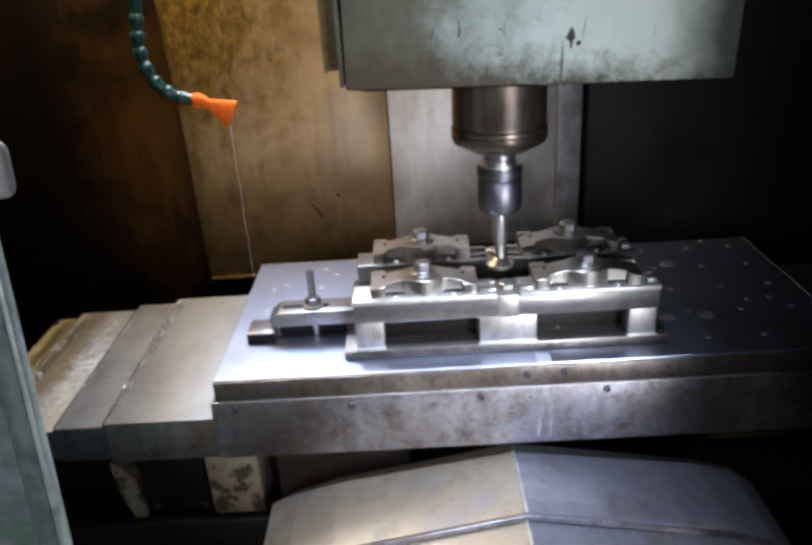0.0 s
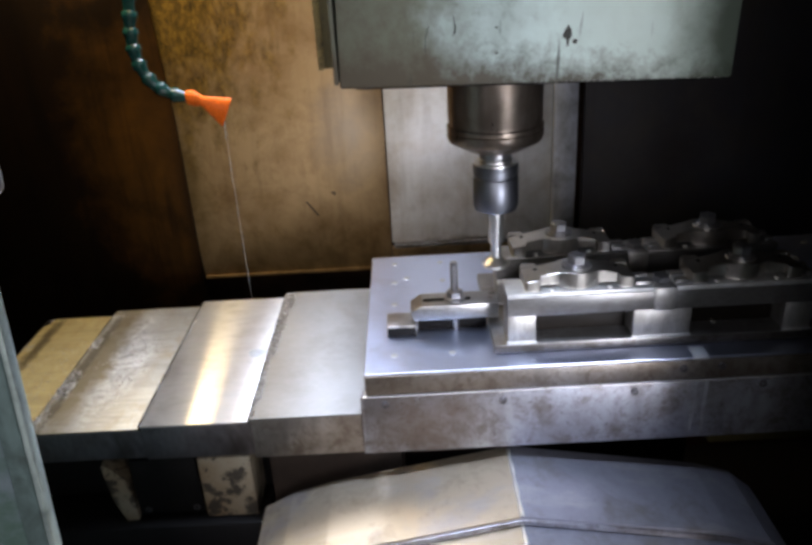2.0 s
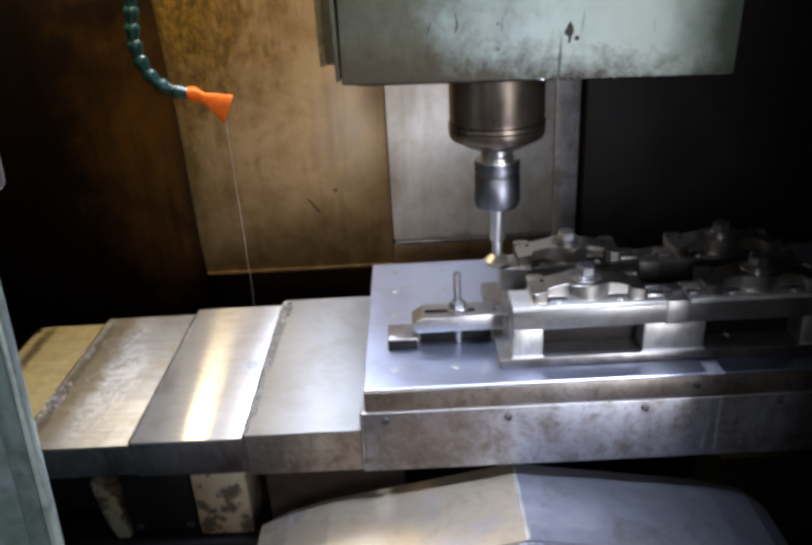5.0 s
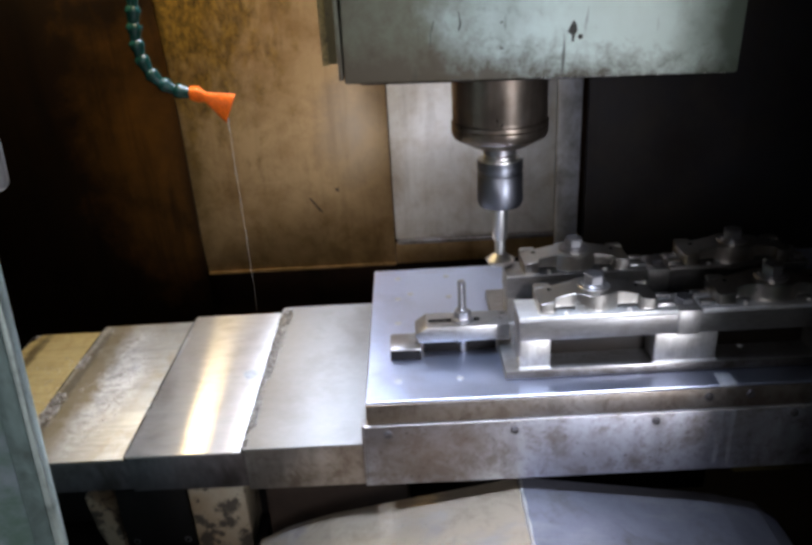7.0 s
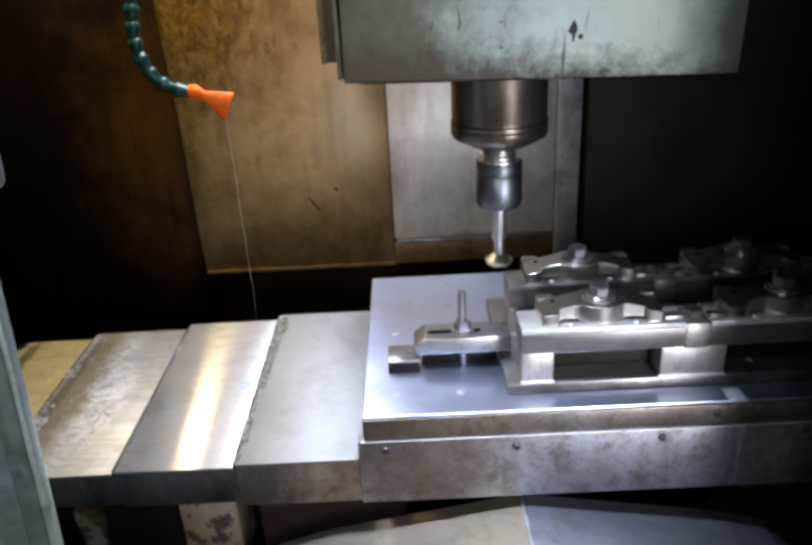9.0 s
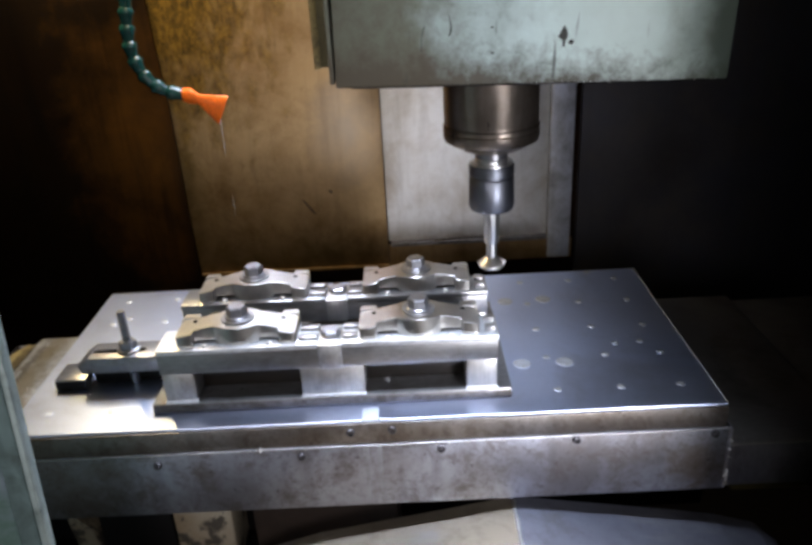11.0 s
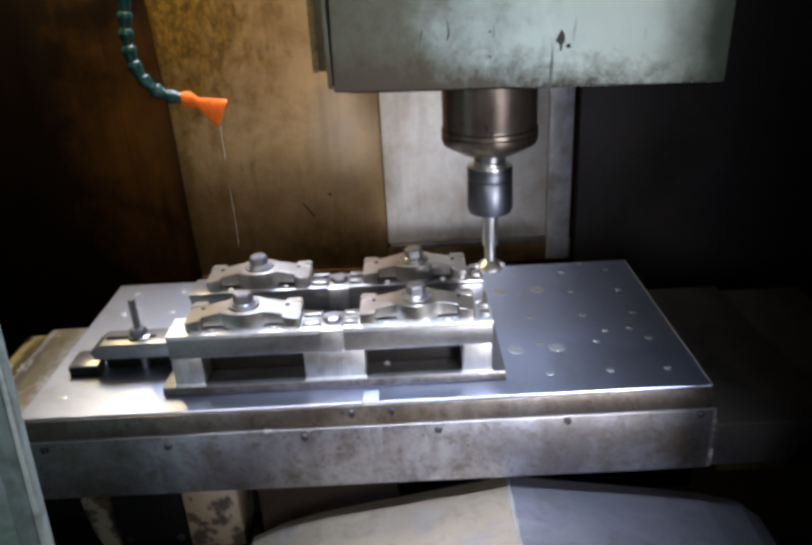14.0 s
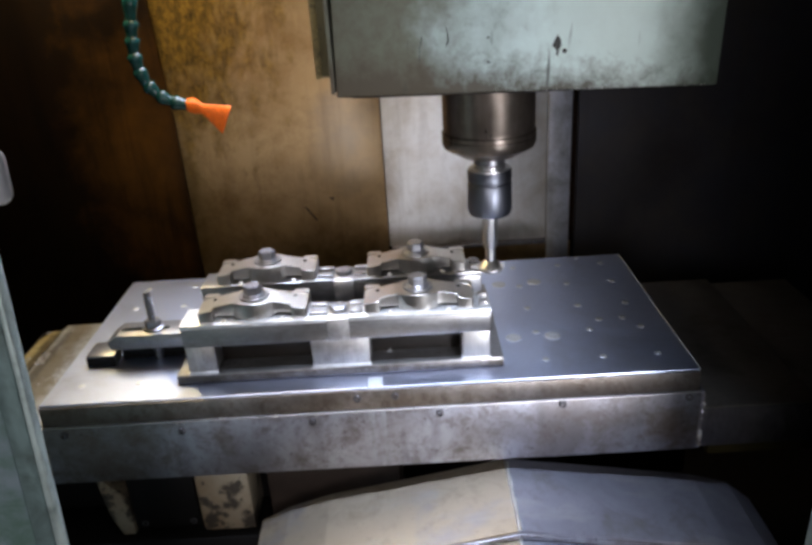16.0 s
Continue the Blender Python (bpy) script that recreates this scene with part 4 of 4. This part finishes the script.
# left edge of each cover in the world: at rest with the table fully to the right
COVERS = [
    (way_cover(-0.547, -0.405, -0.055, 0.06, COVER_MATT, "brushed steel way cover next to the table", 1, 1400), -0.153, 1.0, -0.385),
    (way_cover(-0.5, -0.34, -0.0612, 0.052, COVER, "brushed steel way cover with a warm sheen", 2, 160, inset=0.0045, crust=0.003), -0.294, 0.62, -0.430),
    (way_cover(-0.5, -0.33, -0.0674, 0.046, COVER_SMEARED, "stained steel way cover smeared with dried swarf", 3, 1100, False, 290, 0.009, 0.012), -0.441, 0.37, -0.520),
    (way_cover(-0.5, -0.34, -0.0736, 0.04, COVER_GOLDEN, "golden stained way cover at the end of the slide", 4, 700, True, 200, 0.0135, 0.014), -0.556, 0.0, -0.556),
]
SPLASH = prism([(0.121 + 0.0135 * math.cos(q) * (1 + 0.12 * math.sin(3 * q)), 0.167 + 0.0125 * math.sin(q) * (1 + 0.15 * math.cos(2 * q))) for q in [0.35 * k for k in range(18)]], 0.0521, 0.0524)
part("dried_splash", SPLASH, metal("dried_splash_film", (0.40, 0.42, 0.46), (0.32, 0.34, 0.37), 0.6, (1, 1, 1), 0.3, 120, 300, 0.4), COVERS[1][0], "pale dried coolant splash", smooth=False)
# these two take the steel darkened for shade
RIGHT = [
    (way_cover(0.405, 0.55, -0.055, 0.06, COVER_SHADED, "steel way cover on the other side of the table, coloured darker for shade", 5, 0), 0.405, 1.0),
    (way_cover(0.5, 0.68, -0.0612, 0.052, COVER_SHADED, "stained way cover with swarf along its edge, coloured darker for shade", 6, 40, inset=0.0045), 0.50, 0.5),
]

# ---------------------------------------------------------------- saddle under the table
saddle = thing("saddle", (0.1, 0.03, -0.32), "dark iron saddle with flaking cream paint on its brackets", "machine saddle")
SX, SZ = -0.1, 0.32
part("side_plate", block(-0.155 + SX, 0.03 + SX, 0.03, 0.139, -0.30 + SZ, -0.128 + SZ, 0.004), plain("brown_iron_plate", (0.034, 0.022, 0.016), 0.55, 0, 0.6, 24, 0.3), saddle, "brown oily plate")
part("body", block(-0.155 + SX, 0.47 + SX, 0.14, 0.36, -0.30 + SZ, -0.128 + SZ, 0.004), plain("brown_iron", (0.030, 0.020, 0.016), 0.6, 0, 0.4, 30, 0.2), saddle, "brown oily casting")
part("slide_way", block(-0.62 + SX, -0.155 + SX, 0.06, 0.33, -0.235 + SZ, -0.135 + SZ, 0.003), DARK, saddle)
part("bracket", block(-0.244 + SX, -0.172 + SX, 0.0, 0.10, -0.236 + SZ, -0.136 + SZ, 0.004), CREAM, saddle, "bracket with flaking cream paint")
part("bracket", prism([(-0.356 + SX, -0.236 + SZ), (-0.338 + SX, -0.236 + SZ), (-0.338 + SX, -0.20 + SZ), (-0.345 + SX, -0.165 + SZ), (-0.366 + SX, -0.140 + SZ), (-0.374 + SX, -0.140 + SZ), (-0.368 + SX, -0.20 + SZ)], 0.0, 0.10, 0.003, axis="y"), CREAM, saddle, "bracket with flaking cream paint")
cover_plate = part("cover_plate", block(-0.337 + SX, -0.248 + SX, 0.006, 0.012, -0.230 + SZ, -0.138 + SZ, 0.001), DARK, saddle, "black cover plate")
part("apron", block(-0.150 + SX, 0.48 + SX, -0.0115, 0.0295, -0.30 + SZ, -0.245 + SZ, 0.002), DARK, saddle, "black apron that carries the slide cover")
part("ledge", block(-0.62 + SX, -0.16 + SX, -0.012, 0.10, -0.30 + SZ, -0.238 + SZ, 0.004), DARK, saddle)
part("end_block", block(0.445 + SX, 0.62 + SX, 0.02, 0.2, -0.17 + SZ, -0.10 + SZ, 0.004), plain("dark_olive_paint", (0.035, 0.028, 0.008), 0.6, 0, 0.4, 30, 0.2), saddle, "olive painted end block")
for bx in (-0.325, -0.258):
    b = new("bolt", SOCKET)
    b.parent = cover_plate
    b.location = (bx + SX, 0.009, -0.222 + SZ)


def roof_cover(x_mid, y0, y1, lift, material, label):
    """A ridged sheet-metal hood over the front slide."""
    ob = thing("front_cover", (x_mid, y0, -0.20 + lift), label, "way cover", "front slide covers")
    zr, w = 0.068, 0.326
    # each slope starts nearly straight at the ridge and rolls over towards its edge
    left = [(0.4, 0.30), (0.71, 0.53), (0.88, 0.74), (1.0, 1.0)]
    right = [(0.4, 0.25), (0.6, 0.38), (0.75, 0.49), (0.90, 0.67), (1.0, 1.0)]
    slopes = {-1: [(0.0, zr)] + [(-w * k, zr - 0.080 * f) for k, f in left], 1: [(0.0, zr)] + [(w * k, zr - 0.087 * f) for k, f in right]}
    top = slopes[-1][:0:-1] + slopes[1]
    out = [(-w, -0.075)] + top + [(w, -0.075), (w - 0.003, -0.075)] + [(x * 0.99, z - 0.004) for x, z in top[::-1]] + [(-w + 0.003, -0.075)]
    hood = part("hood", prism(out, 0.0, y1 - y0, 0.0, axis="y"), material, ob, smooth=False)
    for sx in (-1, 1):
        edge = [(x * 0.985, z) for x, z in slopes[sx]]
        bm = prism([(x, z - 0.003) for x, z in edge] + [(x, z - 0.010) for x, z in edge[::-1]], -0.003, 0.004, 0.0008, axis="y")
        part("front_lip", bm, SIDE, hood)
    part("ridge_bead", tube([(0, k, zr + 0.0005 * math.sin(k * 300)) for k in [0.01 * j for j in range(int((y1 - y0) * 100) + 1)]], [0.0022 + 0.0008 * math.sin(j * 1.7) for j in range(int((y1 - y0) * 100) + 1)], 8), FACE, hood, "bright weld bead")
    return ob


SLIDES = [(roof_cover(0.168, -0.110, 0.018, 0.0, FRONT_COVER, "grey ridged sheet metal slide cover, one slope tinted as lit, with brown stains"), -0.110),
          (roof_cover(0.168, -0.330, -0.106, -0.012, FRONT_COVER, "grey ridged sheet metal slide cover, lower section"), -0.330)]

# ---------------------------------------------------------------- door edge
door = thing("machine_door", (-0.2955, -0.20, -0.6, 0, 3.5, 0), "green-grey painted sliding door edge with a worn aluminium strip", "door", "", "structure")
door_panel = part("panel", block(-0.75, -0.0305, 0.002, 0.030, 0.0, 1.6, 0.003), DOOR, door)
part("edge_strip", block(-0.030, -0.0125, 0.0, 0.012, 0.0, 0.915, 0.002), metal("dull_edge", (0.20, 0.29, 0.285), (0.12, 0.175, 0.17), 0.5, (1, 1, 0.3), 0.85, 22, 120, 0.3, stain_colour=(0.05, 0.065, 0.06)), door, "blue-grey edge strip")
part("edge_lip", block(-0.0122, -0.0065, -0.0005, 0.012, 0.0, 0.915, 0.0018), metal("worn_edge", (0.62, 0.74, 0.71), (0.40, 0.50, 0.48), 0.45, (1, 1, 0.1), 0.7, 28, 160, 0.4, stain_colour=(0.12, 0.16, 0.15)), door, "pale worn lip")
# a leaf out of view, added to cut the light off right of the table
cutoff_leaf = thing("machine_door", (0.424, -0.20, -0.6), "added unseen door leaf that blocks light on the right, green-grey", "door", "", "structure")
part("panel", block(0.0, 0.75, 0.002, 0.030, 0.0, 1.9, 0.003), DOOR, cutoff_leaf)
part("grip", block(-0.10, 0.0135, 0.0, 0.018, 0.931, 0.973, 0.0085, 4), WHITE, door_panel, "white rounded grip")


# ---------------------------------------------------------------- coolant stream and drips
NOZZLE = (-0.2235, 0.46, 0.227)
stream = thing("coolant_stream", NOZZLE, "thin trickle of coolant falling from the nozzle", "coolant")
part("strand", tube([(0.0004 * math.sin(k * 0.9), 0, -0.0125 * k) for k in range(36)], [0.00045 + 0.0001 * math.sin(k * 1.3) for k in range(36)], 8), WATER, stream)
hanging = thing("coolant_drip", NOZZLE, "short strand of coolant hanging from the nozzle", "coolant", "falling coolant drips")
part("strand", tube([(0.0004 * math.sin(j * 1.4), 0, 0.003 - 0.0045 * j) for j in range(6)], [0.0011, 0.0009, 0.0008, 0.0007, 0.0007, 0.0004], 8), WATER, hanging)
DRIPS = []
at_time = 10.55
for k in range(74):
    rng = random.Random(100 + k)
    drip = thing("coolant_drip", NOZZLE, "short strand of coolant breaking off the nozzle", "coolant", "falling coolant drips")
    n = rng.choice((4, 5, 6, 7))
    part("strand", tube([(0.0005 * math.sin(j * 1.9 + k), 0, 0.002 + 0.0062 * j) for j in range(n)], [0.0011] + [0.0007] * (n - 2) + [0.0004], 8), WATER, drip)
    DRIPS.append((drip, at_time))
    at_time += rng.uniform(0.045, 0.075) + 0.003 * max(0, k - 30) / 10


# ---------------------------------------------------------------- what moves
def table_x(t):
    return float(np.interp(t, [0, 0.31, 1.13, 9.08, 10.73, 16], [0.1982, 0.1982, 0.3920, 0.3912, 0.0, 0.0006]))


def table_y(t):
    return float(np.interp(t, [0, 1.47, 9.05, 10.99, 16], [0.0795, 0.0817, -0.0200, -0.0200, 0.0477]))


TIMES = [0, 0.3] + [0.4 + 0.1 * k for k in range(8)] + [1.2, 1.5, 2, 3, 4, 5, 6, 7, 8, 9.0, 9.1] + [9.2 + 0.1 * k for k in range(16)] + [10.8, 11.0, 11.2, 11.6, 12.5, 13.5, 14.5, 15.5, 16]


def ride(ob, share=1.0, x_of=None):
    """Carry a thing with the table's slides: share 1 rides on the table, 0 on the saddle."""
    b = ob.matrix_basis.translation.copy()
    rows = []
    for t in TIMES:
        x = x_of(t) if x_of else b.x + table_x(t) * share
        rows.append((t, pose(x, b.y + table_y(t), b.z)))
    walk(ob, rows)


def motions():
    for ob in (table, fixture, clamp, *WORKS, *BOLTS):
        ride(ob)
    for ob, edge, share, stop in COVERS:
        ride(ob, 1.0, lambda t: max(stop, edge + share * (table_x(t) - 0.394)))
    for ob, edge, share in RIGHT:
        ride(ob, 1.0, lambda t: edge + share * table_x(t))
    for ob in (saddle, SLIDES[0][0], SLIDES[1][0]):
        ride(ob, 0.0)
    # the trickle runs dry, then breaks into falling strands
    x, y, z = NOZZLE
    walk(stream, [(0, pose(x, y, z)), (10.2, pose(x, y, z)), (10.3, pose(x, y, z - 0.049)), (10.4, pose(x, y, z - 0.196)), (10.5, pose(x, y, z - 0.30)), (16, pose(x, y, z - 0.30))])
    walk(hanging, [(0, pose(x, y, z)), (15.52, pose(x, y, z)), (15.62, pose(x, y, z - 0.049)), (15.72, pose(x, y, z - 0.196)), (15.87, pose(x, y, z - 0.60)), (16.2, pose(x, y, z - 0.708))])
    for drip, t in DRIPS:
        walk(drip, [(0, pose(x, y, z)), (t, pose(x, y, z))] + [(t + 0.1 * k, pose(x, y, z - 4.905 * (0.1 * k) ** 2)) for k in (1, 2, 3)]
             + [(t + 0.38, pose(x, y, z - 0.708)), (16.2, pose(x, y, z - 0.708))])
    walk(holder, [(k / 30, pose(*SPINDLE_AT, 0, 0, -76 * k)) for k in range(481)])


motions()
